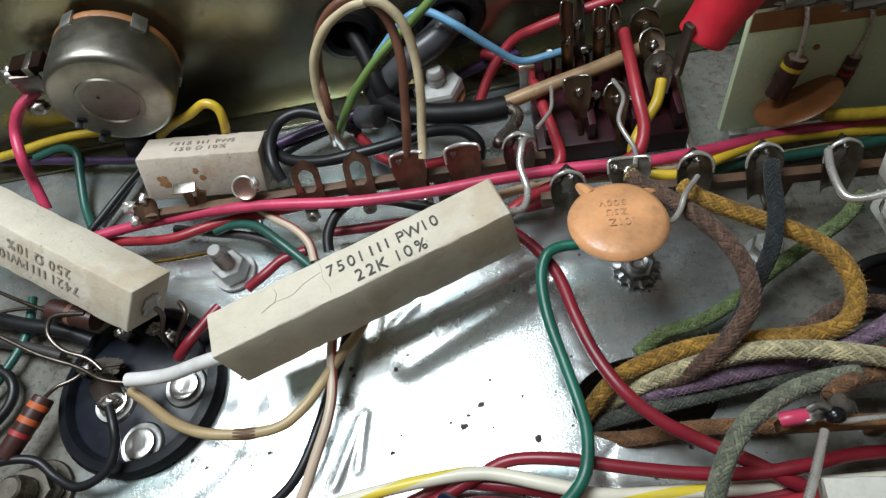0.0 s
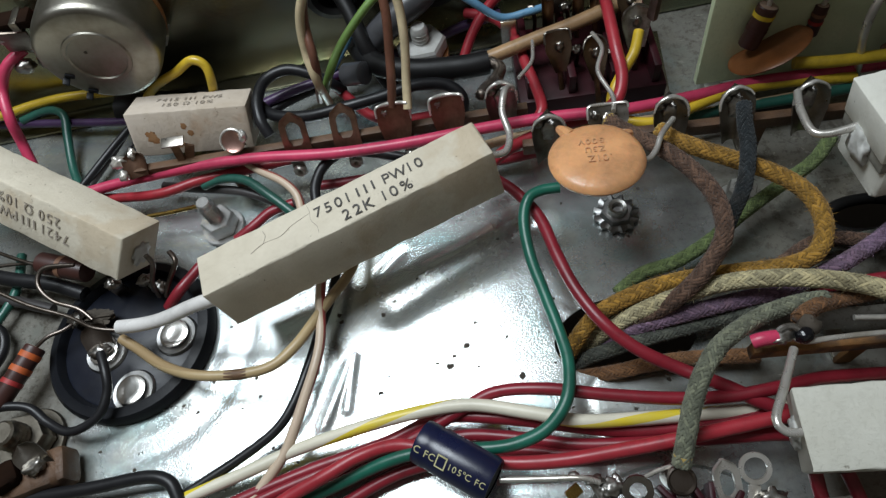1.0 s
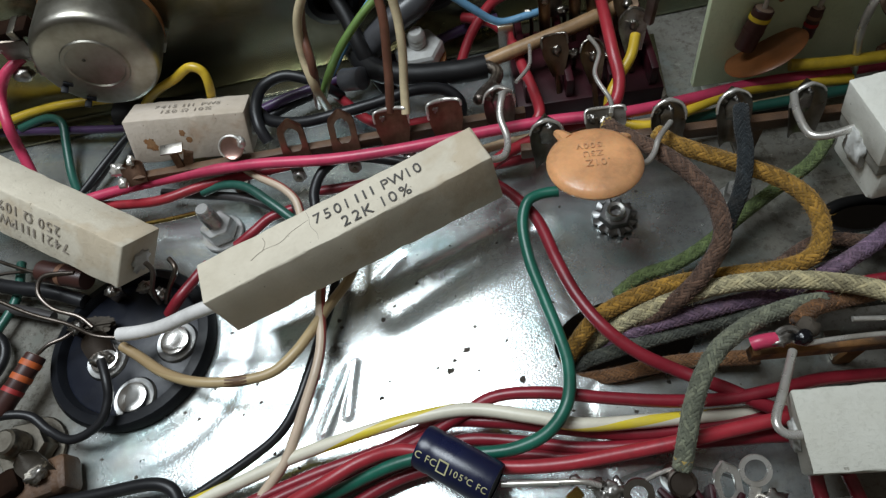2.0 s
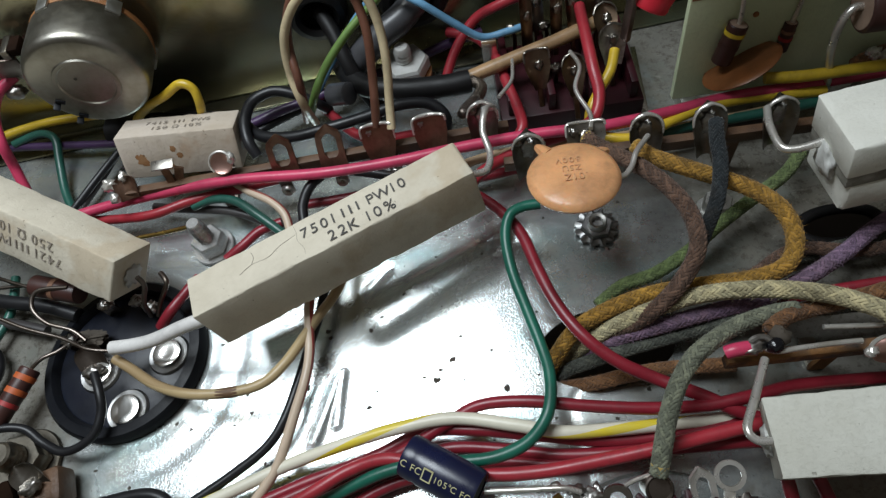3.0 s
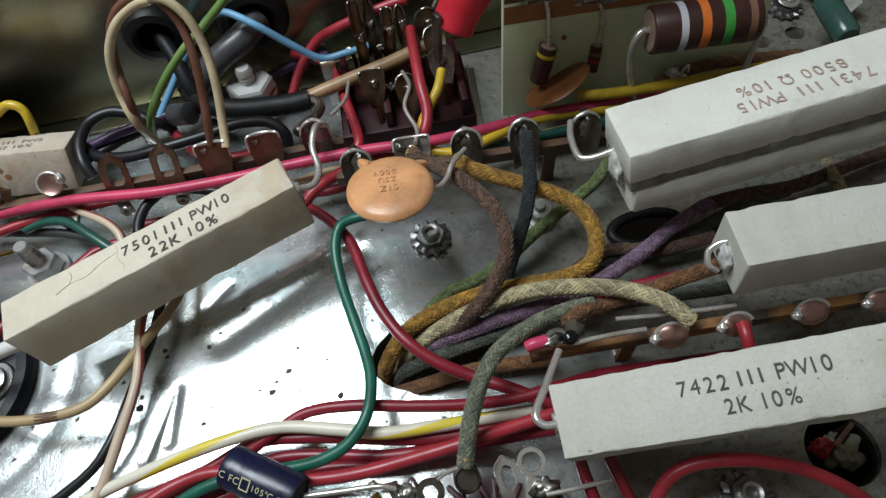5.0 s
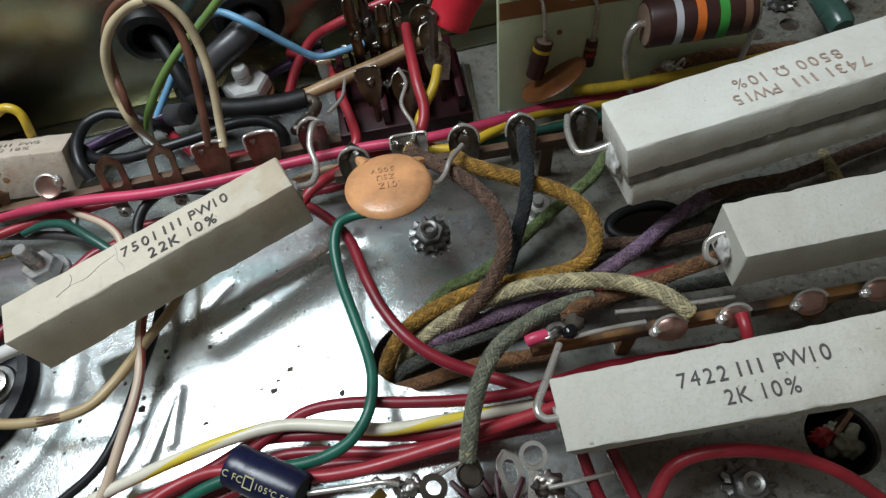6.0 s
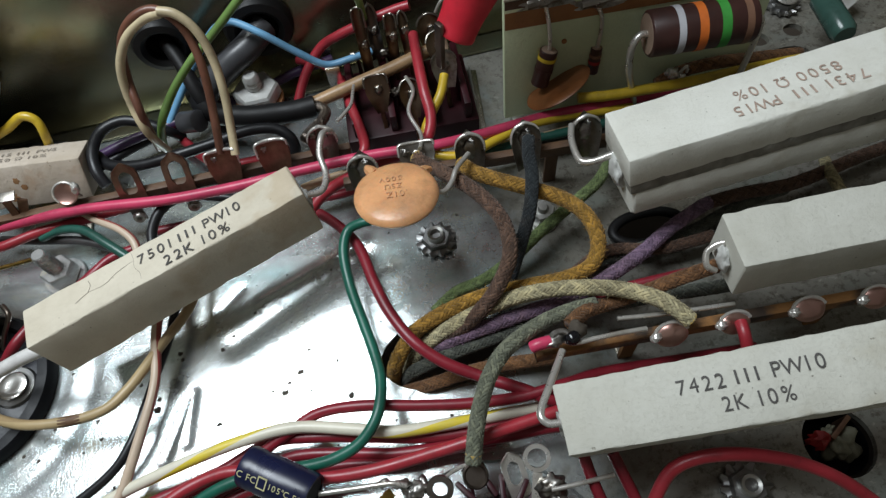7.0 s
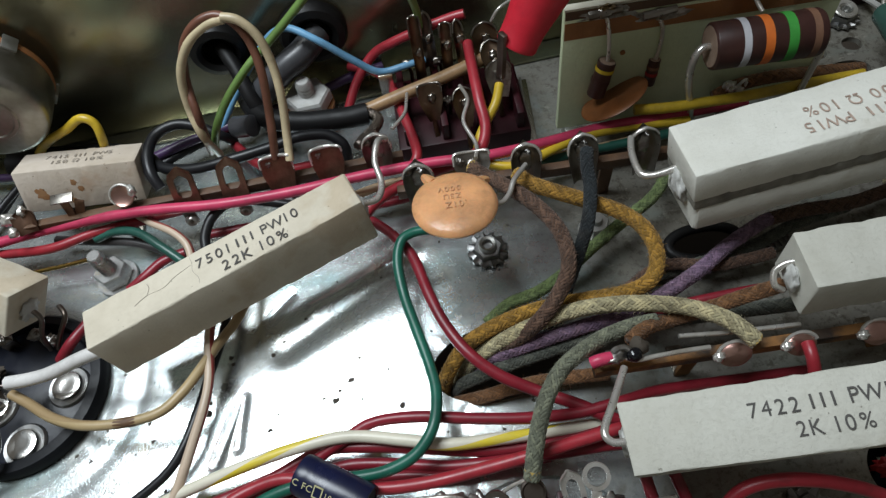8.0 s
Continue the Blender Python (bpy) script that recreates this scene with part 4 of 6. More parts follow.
# ---- tube socket with rivets ----
def tube_socket(at, r):
    t = thing("tube_socket", "black phenolic tube socket riveted into the plate", "tube socket", at)
    part("flange", lathe([(r * 0.82, -0.3), (r * 0.82, 0.12), (r * 0.84, 0.22), (r * 0.86, 0.27), (r * 0.90, 0.25), (r * 0.96, 0.23), (r, 0.15), (r, 0.0), (r * 0.8, -0.02)], 48), M["blackpart"], t)
    part("centre", lathe([(0, 0.13), (r * 0.80, 0.12), (r * 0.82, 0.10), (r * 0.82, -0.3)], 40), M["slate"], t, "dull blue-black inner plate")
    for x, y in ((0.85, -0.11), (0.17, -1.0), (-0.42, -0.2)):
        rv = part("rivet", lathe([(0, 0.19), (0.10, 0.192), (0.20, 0.205), (0.25, 0.19), (0.28, 0.14), (0.285, 0.05)], 28), M["bright"], t, "bright flattened rivet")
        put(rv, (x, y, 0.06))
        wsh = part("washer", lathe([(0.28, 0.04), (0.35, 0.04), (0.38, 0.08), (0.35, 0.12), (0.28, 0.11)], 28), M["zincdark"], t)
        put(wsh, (x, y, 0.06))
    put(part("lug", lug_sheet(0.20, 0.24, 0.45, 0.1, 0.05)[0], M["lugdark"], t), (-0.45, -0.1, 0.22), (-50, 0, 20))
    part("solder", blob(0.13, (-0.42, -0.26, 0.36), (1.3, 0.9, 0.7), 0.6, 3), M["solder"], t, "lumpy dull solder joint")
    for i, (x, y, a) in enumerate(((-0.85, 0.35, 80), (0.35, 0.9, -30), (-0.25, 0.95, 10), (0.62, 0.72, -50))):
        put(part("lug", lug_sheet(0.10, 0.13, 0.34, 0.04, 0.05)[0], M["lugdark"], t), (x, y, 0.25), (10 * (i % 3 - 1), 8, a))
        part("solder", blob(0.11, (x, y, 0.5), (1.2, 1, 0.8), 0.7), M["solder"], t, "lumpy dull solder joint")
    part("burnt_flux", blob(0.2, (-0.62, 0.42, 0.34), (1.6, 0.7, 0.4), 1.0, 4), M["dirt"], t, "heap of burnt flux")
    return t


tube_socket((-3.4, 6.3, 0.03), 1.5)


def lower_socket(at):
    t = thing("tube_socket", "dark maroon tube socket crowded with soldered lugs", "tube socket", at)
    part("flange", lathe([(0, 0.3), (1.22, 0.3), (1.28, 0.12), (1.36, 0.08), (1.80, 0.06), (1.86, 0.0)], 48), M["floor"], t, "grey metal mounting ring")
    part("centre", lathe([(0, 0.62), (0.9, 0.6), (1.15, 0.5), (1.2, 0.3)], 40), M["bakelite"], t)
    n = 18
    for i in range(n):
        a = 6.283185 * (i + 0.2) / n
        deg = math.degrees(a) + 90
        put(part("rib", box(0.10, 0.6, 0.55, (0, -0.05, 0.25), 0.04), M["bakelite"], t), (1.1 * math.cos(a + 0.17), 1.1 * math.sin(a + 0.17), 0.3), (0, 0, deg))
        if math.sin(a) < 0.2:
            put(part("lug", lug_sheet(0.12, 0.15, 0.5, 0.05, 0.05)[0], M["lugdark"], t), (1.35 * math.cos(a), 1.35 * math.sin(a), 0.5), (-18, 0, deg + 180))
    ring = lathe([(0.14, -0.02), (0.20, -0.02), (0.205, 0.0), (0.20, 0.02), (0.14, 0.02), (0.14, -0.02)], 24)
    put(part("ring_lug", merged(ring, box(0.14, 0.4, 0.05, (0.02, -0.4, 0), 0.01)), M["tin"], t, "open tinned ring lug"), (0.99, 1.48, 1.04), (24, 4, -18))
    put(part("slotted_lug", lug_sheet(0.15, 0.17, 0.42, 0.02, 0.02, True, True)[0], M["tin"], t, "tinned lug with a narrow slot"), (0.63, 1.28, 0.92), (-56, 4, 8))
    put(part("cap", lathe([(0, 0.06), (0.14, 0.06), (0.17, 0.1), (0.19, 0.08), (0.19, -0.3), (0, -0.3)], 24), M["lugdark"], t, "dark metal ferrule on the cloth wire"), (0.07, 1.49, 0.96), (20, 0, 0))
    part("ferrule_rim", tube([(-0.35, 1.59, 0.88), (-0.2, 1.63, 0.96), (-0.01, 1.66, 0.98), (0.15, 1.63, 0.98)], 0.03, 8, 5), M["tin"], t, "bright bent lug edge")
    put(part("ring_lug", lathe([(0.11, -0.03), (0.2, -0.03), (0.2, 0.03), (0.11, 0.03), (0.11, -0.03)], 20), M["lugtin"], t, "small ring lug"), (-0.47, 1.45, 0.88), (26, -10, 0))
    for x, y, z, r, sq in ((1.08, 1.09, 0.93) + (0.17, (1.2, 0.8, 0.8)), (1.14, 0.96, 0.78) + (0.15, (0.9, 1.2, 0.7)), (-0.79, 1.54, 0.83) + (0.12, (1.2, 1, 0.8)), (-0.93, 1.54, 0.73) + (0.14, (0.8, 1, 1)),
                           (-0.99, 1.65, 0.88) + (0.09, (1.4, 0.8, 0.8)), (-1.24, 1.74, 0.88) + (0.07, (1.2, 0.9, 0.9)), (-0.69, 1.59, 0.78) + (0.10, (0.7, 1.2, 1))):
        part("solder", blob(r, (x, y, z), sq, 0.75, 3), M["solder"], t, "lumpy solder joint")
    part("brass_tag", box(0.22, 0.16, 0.05, (-1.27, 1.57, 0.68), 0.02, 2, (25, 0, 30)), M["brass"], t, "small brass tag")
    for x, y, z, a in ((0.23, 1.33, 0.83) + (20,), (0.4, 1.22, 0.83) + (-10,), (0.65, 1.1, 0.83) + (-40,), (-0.11, 1.3, 0.83) + (35,)):
        put(part("contact", box(0.08, 0.4, 0.3, (0, 0, 0), 0.03), M["bakelite"], t), (x, y, z), (0, 0, a))
    return t


lower_socket((4.85, 1.05, 0.02))


# ---- fasteners ----
def hexa(r, h, hole=0.0, z=0.0):
    bm = lathe([(0, z), (r * 0.94, z), (r, z + 0.04), (r, z + h - 0.05), (r * 0.9, z + h), (0, z + h)], 6)
    return bm


def stud(label, at, r, height, nut_r, tilt=(0, 0, 0), key="zinc"):
    t = thing("bolt", label, "bolt", at, tilt)
    part("washer", lathe([(0, 0), (nut_r * 1.2, 0), (nut_r * 1.25, 0.05), (nut_r * 1.2, 0.08), (0, 0.08)], 28), M[key], t)
    part("nut", hexa(nut_r, 0.32, z=0.08), M[key], t)
    prof = [(0, 0.05)]
    z, k = 0.05, 0
    while z < height - 0.08:
        prof.append((r * (1.0 if k % 2 else 0.86), z))
        z += 0.045
        k += 1
    prof += [(r * 0.85, height - 0.03), (r * 0.7, height), (0, height)]
    part("thread", lathe(prof, 20), M[key], t)
    return t


def lock_nut(at):
    t = thing("lock_nut", "steel nut with toothed lock washer on the plate", "nut", at, (0, 0, 0), "lock nuts")
    bm = bmesh.new()
    n = 12
    top = []
    for i in range(n * 4):
        a = 6.283185 * i / (n * 4)
        rr = 0.395 if i % 4 in (0, 1) else 0.335
        top.append(bm.verts.new((rr * math.cos(a), rr * math.sin(a), 0.05 + (0.05 if i % 4 == 0 else 0))))
    mid = [bm.verts.new((0.25 * math.cos(6.283185 * i / (n * 4)), 0.25 * math.sin(6.283185 * i / (n * 4)), 0.08)) for i in range(n * 4)]
    for i in range(n * 4):
        j = (i + 1) % (n * 4)
        bm.faces.new((top[i], top[j], mid[j], mid[i]))
    r = bmesh.ops.extrude_face_region(bm, geom=bm.faces[:])
    bmesh.ops.translate(bm, vec=(0, 0, 0.06), verts=[v for v in r["geom"] if isinstance(v, bmesh.types.BMVert)])
    bmesh.ops.recalc_face_normals(bm, faces=bm.faces)
    part("lock_washer", bm, M["zincdark"], t, "toothed spring washer", 25)
    part("nut", hexa(0.29, 0.22, z=0.02), M["zincdark"], t)
    part("screw_end", lathe([(0, 0.2), (0.08, 0.2), (0.1, 0.34), (0.15, 0.36), (0.17, 0.3), (0.17, 0.1)], 24), M["zinc"], t, "hollow screw end")
    return t


ln = lock_nut((5.37, 7.05, 0.0))
for at in ((8.87, 1.47, 0.0), (14.6, 10.9, 0.0)):
    copy_thing(ln, pose(at[0] * U, at[1] * U, at[2] * U, 0, 0, 17))
stud("threaded steel stud with nut beside the long resistor", (-1.85, 8.35, 0.0), 0.16, 0.95, 0.33, (0, 0, 15), "chrome")
nut = stud("steel screw with large hexagon nut near the side wall", (2.5, 11.3, 0.0), 0.18, 1.3, 0.36, (0, 0, 0), "zinclight")
part("spacer", lathe([(0, 0.05), (0.42, 0.05), (0.44, 0.5), (0.52, 0.52), (0.52, 0.6), (0, 0.6)], 24), M["copperband"], nut, "yellowed spacer under the nut")
part("upper_nut", hexa(0.50, 0.34, z=0.6), M["zinclight"], nut)
stud("small steel screw with nut near braided wires", (7.45, 6.95, 0.0), 0.12, 0.5, 0.26)
j = thing("wire_joint", "corroded solder joint with red insulation in a plate hole", "solder joint", (10.6, 1.73, -0.45))
part("solder", blob(0.23, (0.14, 0.02, 0.12), (1, 1.1, 1), 0.9, 4), M["corroded"], j, "greenish corroded solder lump")
part("insulation", blob(0.2, (-0.26, 0.12, 0.38), (0.8, 0.6, 1.2), 1.0, 2), M["band_red"], j, "torn red insulation")
part("contact", box(0.5, 0.08, 0.5, (0.15, 0.2, 0.2), 0.02, 2, (0, 0, 30)), M["lug"], j)
part("cup", lathe([(0.5, 0.3), (0.52, -0.4), (0, -0.42)], 28), M["blackpart"], j)
stud("greasy steel bolt near the plate edge", (-5.0, 4.75, 0.0), 0.24, 0.8, 0.46, (0, 0, 0), "greasy")


# ---- volume control on the side wall ----
def volume_control(at):
    t = thing("potentiometer", "round aluminium-cased volume control mounted on the wall", "potentiometer", at)
    part("can", lathe([(0, 0.0), (0.48, 0.0), (0.50, -0.03), (0.56, -0.03), (0.58, 0.0), (0.94, 0.01), (1.00, 0.03), (1.045, 0.08), (1.065, 0.16), (1.075, 0.3), (1.075, 0.95), (1.05, 1.0), (0, 1.0)], 48, "y"), M["can"], t)
    part("wafer", lathe([(0, 1.0), (1.06, 1.0), (1.08, 1.04), (1.06, 1.14), (0, 1.14)], 40, "y"), M["copperband"], t, "brown phenolic wafer")
    part("bushing", lathe([(0.5, 1.14), (0.5, 1.3)], 24, "y"), M["zinc"], t)
    for a in (75, 140, 215, 320):
        tab = part("tab", box(0.26, 0.34, 0.05, (0, 1.02, 1.09), 0.015), M["zinc"], t)
        put(tab, (0, 0, 0), (0, a - 90, 0))
    for x, z in ((-0.72, -0.28), (-0.55, -0.72)):
        part("slot", box(0.17, 0.06, 0.09, (x, 0.005, z), 0.02, 2, (0, 30, 0)), M["blackpart"], t, "dark punched slot")
        part("bent_tongue", box(0.12, 0.14, 0.05, (x - 0.1, -0.05, z - 0.06), 0.02, 2, (20, 30, 0)), M["blackpart"], t, "small dark bent tongue")
    part("pip", blob(0.03, (-0.12, -0.01, 0.16), (1, 0.5, 1), 0.3), M["dirt"], t, "tiny dark pip")
    for k in (-1, 0, 1):
        lg = part("terminal", box(0.22, 0.06, 0.7, (0, 0, 0.3), 0.02), M["lug"], t)
        put(lg, (-1.15, 1.05, -0.25 + 0.38 * k), (0, -80 + 12 * k, 0))
        part("solder", blob(0.15, (-1.62, 1.0, -0.2 + 0.42 * k), (1, 1, 1), 0.4), M["solder"], t)
    return t


volume_control((-3.25, 10.86, 2.42))
tag = thing("terminal_tag", "tarnished terminal tag soldered beside the volume control", "terminal", (-4.65, 11.7, 2.9))
part("insulator", box(0.6, 0.4, 0.16, (0, 0, 0), 0.03), M["brownblock"], tag)
part("clip", box(0.14, 0.46, 0.19, (0.05, 0, 0), 0.02), M["lugtin"], tag)
part("lug", box(0.5, 0.08, 0.6, (-0.2, -0.1, -0.35), 0.03, 2, (20, 15, 10)), M["lugdark"], tag)
part("solder", blob(0.17, (-0.42, -0.05, -0.15), (1, 1, 1), 0.45, 3), M["solder"], tag)
part("lower_solder", blob(0.15, (-0.5, -0.05, -0.95), (1.2, 1, 1), 0.45, 3), M["solder"], tag)


# ---- grommets and the mains cable ----
def grommet(at, r):
    t = thing("grommet", "black rubber grommet in the chassis wall", "grommet", at)
    part("ring", lathe([(r * 0.55, 0.1), (r * 0.55, -0.18), (r * 0.7, -0.26), (r * 0.9, -0.22), (r, -0.1), (r, 0.02)], 36, "y"), M["rubber"], t)
    part("core", lathe([(0, 0.02), (r * 0.6, 0.02), (r * 0.6, 0.08)], 24, "y"), M["rubber"], t)
    return t


oval = thing("grommet", "glossy black rubber grommet round the oval plate hole", "grommet", (9.3, 6.2, 0.0))
part("lip", tube([(0.68 * math.cos(a), 0.33 * math.sin(a), 0.04 + 0.05 * max(0, -math.cos(a))) for a in [6.283185 * k / 24 for k in range(25)]], 0.10, 10, 3), M["rubber"], oval)
ribbed = thing("ribbed_strip", "grey ribbed plastic strip beside the rubber grommet", "strip", (10.35, 5.86, 0.0), (0, 0, 8))
part("base", box(1.0, 0.36, 0.12, (0, 0, 0.07), 0.02), M["greyplug"], ribbed)
for k in range(9):
    part("rib", box(0.045, 0.34, 0.05, (-0.44 + 0.11 * k, 0, 0.15), 0.012), M["greyplug"], ribbed)
grommet((2.95, 12.18, 1.75), 0.72)
grommet((1.0, 12.18, 1.85), 0.62)
wire("mains_cable", "thick grey cable entering through the wall grommet", 0.36, M["greycable"], [(3.05, 12.1, 1.75), (2.64, 11.70, 1.65), (2.07, 11.52, 1.40), (1.53, 11.46, 1.00), (1.26, 11.52, 0.70)], "cable", "")
BRAID = [(3.72, 10.2, 1.10), (3.88, 9.98, 1.12), (3.76, 9.70, 1.16), (3.52, 9.42, 1.24), (3.42, 9.22, 1.32)]
mesh = braided(BRAID, 0.11)
mesh.materials.append(M["lugdark"])
sb = tagged(new("shield_braid", mesh), "frayed dark metal shield braid leading to a lug", "braid")
sb.location = Vector(BRAID[0]) * U
wire("mains_cable", "black cable from the wall grommet to the plate", 0.2, M["rubber"], [(1.05, 12.15, 1.85), (1.25, 11.7, 1.6), (1.4, 11.2, 1.2), (1.6, 10.9, 0.7), (1.8, 10.7, 0.35)], "cable", "")
end = thing("cable_end", "short cut end of dark grey rubber cable", "cable", (0.92, 10.85, 0.86), (70, 0, 60))
part("jacket", lathe([(0, 0), (0.10, 0), (0.20, 0.0), (0.225, 0.03), (0.225, 0.5), (0.18, 0.53), (0, 0.53)], 24), M["greycable"], end)
wire("fibre_tube", "tan fibre sleeve lying across the terminal block", 0.17, M["fibre"], [(3.7, 10.35, 1.04), (4.6, 10.47, 1.16), (5.4, 10.57, 1.26), (6.2, 10.72, 1.36), (6.6, 10.8, 1.4)], "sleeve", "")


# ---- terminal block ----
def terminal_block(at):
    t = thing("terminal_block", "dark maroon bakelite terminal block with tarnished tabs", "terminal block", at, (0, 0, -4))
    part("base", box(2.75, 1.95, 0.5, (0, 0, 0.25), 0.05), M["bakelite"], t)
    for k in range(4):
        part("rib", box(0.14, 1.8, 0.45, (-1.15 + 0.77 * k, 0, 0.72), 0.03), M["bakelite"], t)
    for x, y, z, h, kind, key, tilt in ((0.06, -0.69, 1.25, 0.5, "cup", "bronze", -38), (-0.58, -0.45, 1.3, 0.45, "tab", "bronze", -30), (-0.68, 0.37, 1.9, 1.2, "tab", "bronze", -8), (-0.44, 0.77, 1.8, 0.9, "flat", "lugdark", -12), (-0.1, 0.47, 1.8, 0.7, "tab", "bronze", -15), (0.17, 0.44, 1.9, 0.6, "cup", "bronze", -25), (0.76, 0.03, 1.7, 0.45, "cup", "bronze", -45), (0.82, -0.3, 1.5, 0.5, "flat", "solder", -20), (0.68, 0.46, 1.8, 0.5, "flat", "bronze", -20)):
        w0, w1 = LUGS[kind][0], LUGS[kind][1]
        bm, rim = lug_sheet(w0 * 0.5, w1 * (0.8 if h < 0.51 else 0.38), h, 0.07, 0.06, kind != "tab")
        tb = put(part("tab", bm, M[key], t, "", 50), (x, y, z - h * 0.5), (tilt, 0, 6 * math.sin(9 * x)))
        part("rim", tube(rim[2:-2], 0.022, 6, 3, None, 0.4), M["lugtin"], tb, "worn brighter rim", 60)
        part("post", box(0.10, 0.06, 0.6, (0, 0.03, -0.45), 0.02), M["bronze"], tb)
        part("solder", blob(0.06, (0.03, -0.04, h * 0.35), (1.1, 0.5, 1.5), 0.8), M["lugtin"], tb, "dull solder joint")
    for x, y, h in ((-0.9, 0.7, 0.8), (-0.25, 0.75, 0.7), (0.3, 0.62, 0.75), (0.7, 0.6, 0.6), (-0.2, -0.2, 0.5), (0.45, -0.35, 0.45)):
        pin = part("pin", tube([(x, y, 0.5), (x + 0.02, y - 0.03, 0.5 + h * 0.6), (x - 0.04, y - 0.1, 0.5 + h)], 0.04, 8, 4), M["bronze"], t)
        part("solder", blob(0.09, (x - 0.04, y - 0.1, 0.5 + h), (1.2, 0.9, 1), 0.7), M["lugtin"], pin, "dull solder joint")
    part("mounting_strap", box(0.3, 0.06, 1.2, (-1.42, 0.35, 0.75), 0.02), M["bright"], t, "bright bent metal strap")
    return t


terminal_block((5.6, 10.45, 0.0))


# ---- upright fibre board ----
def fibre_board():
    t = thing("fibre_board", "upright pale green fibre board with copper band and soldered leads", "circuit board", (7.45, 9.42, 0), (-6, 0, -4.6))
    part("panel", box(5.1, 0.15, 2.72, (2.55, 0, 1.665), 0.02), M["board"], t)
    part("top_edge", box(5.1, 0.17, 0.05, (2.55, 0, 3.05), 0.01), M["boardedge"], t, "frayed pale upper edge")
    part("copper_band", box(5.06, 0.012, 0.34, (2.55, -0.083, 2.62)), M["copperband"], t)
    for x, z in ((0.72, 2.9), (1.72, 2.72), (3.3, 2.94), (4.4, 2.7)):
        j = part("joint", tube([(x - 0.3, -0.1, z), (x, -0.12, z + 0.04), (x + 0.28, -0.1, z + 0.06)], 0.07, 8, 4, None, 0.5), M["lugtin"], t, "solder smeared along the lead")
        part("joint_top", blob(0.11, (x, -0.1, z + 0.02), (1.4, 0.8, 1), 0.4), M["lugtin"], t)
        part("smear", blob(0.16, (x + 0.05, -0.088, z - 0.02), (2.6, 0.08, 0.62), 0.9), M["solder"], t, "dull grey smear of solder")
    part("dark_band", box(5.06, 0.010, 0.16, (2.55, -0.083, 2.94)), M["phenolic"], t, "darker brown band under the upper edge")
    for x, w in ((3.3, 0.34), (0.75, 0.16), (4.45, 0.12)):
        part("flux_crust", blob(w, (x, -0.06, 3.02), (1.0, 0.55, 0.28), 1.1, 4), M["flux"], t, "crusty brown flux")
    part("peg", lathe([(0, 0), (0.05, 0), (0.05, 0.03), (0, 0.03)], 12, "y", (1.15, -0.1, 2.0)), M["copperband"], t)
    for x in (0.3, 4.8):
        part("bracket", box(0.3, 0.4, 0.32, (x, 0, 0.16), 0.02), M["zinc"], t)
    return t


fibre_board()


# ---- electrolytic capacitor ----
def electrolytic():
    a, b = Vector((1.63, 3.57, 0.92)), Vector((2.56, 2.88, 0.92))
    d = b - a
    t = thing("electrolytic_capacitor", "navy blue electrolytic capacitor with pale gold print", "capacitor", a, (0, 0, math.degrees(math.atan2(d.y, d.x))))
    L, r = d.length, 0.315
    part("sleeve", lathe([(r * 0.8, 0.0), (r * 0.95, 0.01), (r, 0.06), (r, 0.2), (r * 0.965, 0.26), (r, 0.32), (r, L - 0.06), (r * 0.96, L), (r * 0.82, L)], 36, "x"), M["navy"], t)
    part("end_disc", lathe([(0, 0.03), (r * 0.82, 0.03), (r * 0.84, 0.0)], 28, "x"), M["can"], t)
    part("rubber_seal", lathe([(0, L - 0.02), (r * 0.84, L - 0.02)], 28, "x"), M["rubber"], t)
    for text, x, ang, size in (("C FC", 0.20, 62, 0.14), ("105\u00b0C FC", 0.84, 62, 0.125)):
        ob = printing(text, size, t, (0, 0, 0), (0, 0, 0), M["gold"])
        for letter, off in ob:
            letter.matrix_basis = Matrix()
            for v in letter.data.vertices:
                th = radians(ang) + v.co.y / (r * U)
                rr = r * U + 0.00004 + v.co.z
                v.co = Vector(((x + off) * U + v.co.x, -rr * math.cos(th), rr * math.sin(th)))
    sq = part("marking", box(0.15, 0.012, 0.18, (0.46, 0, 0), 0.0), M["gold"], t, "pale gold square mark", 0)
    put(sq, (0, -r * math.cos(radians(62)), r * math.sin(radians(62))), (-62, 0, 0))
    part("inset", box(0.112, 0.012, 0.14, (0.46, -0.003, 0), 0.0), M["navy"], sq, "navy middle of the mark", 0)
    return t


electrolytic()


# ---- red clip boot on the terminal block ----
def clip_boot():
    a, b = Vector((6.4, 8.95, 3.2)), Vector((8.6, 9.9, 6.9))
    d = b - a
    q = d.to_track_quat("Z", "Y").to_euler()
    t = thing("test_clip", "red rubber boot of a test clip on the terminal block", "test clip", a, [math.degrees(c) for c in q])
    L = d.length
    part("boot", lathe([(0, 0.1), (0.24, 0.07), (0.315, 0.0), (0.345, 0.015), (0.355, 0.06), (0.345, 0.10), (0.355, 0.35), (0.44, 0.95), (0.50, 1.35), (0.47, 1.38), (0, 1.38)], 40), M["boot"], t)
    part("handle", lathe([(0, 1.30), (0.40, 1.30), (0.47, 1.45), (0.60, 1.75), (0.64, 2.4), (0.62, L * 0.9), (0.4, L), (0, L)], 40), M["greyplug"], t, "grey plastic handle of the clip")
    part("jaw", box(0.16, 0.1, 0.9, (0.0, 0.22, -0.2), 0.03, 2, (-30, 0, 0)), M["lugdark"], t, "narrow steel clip jaw")
    part("cable", tube([(0, 0, L - 0.1), (0.3, 1.5, L + 2), (1, 5, L + 3), (2, 12, L + 1)], 0.18, 10, 8), M["red"], t, "red test lead")
    return t


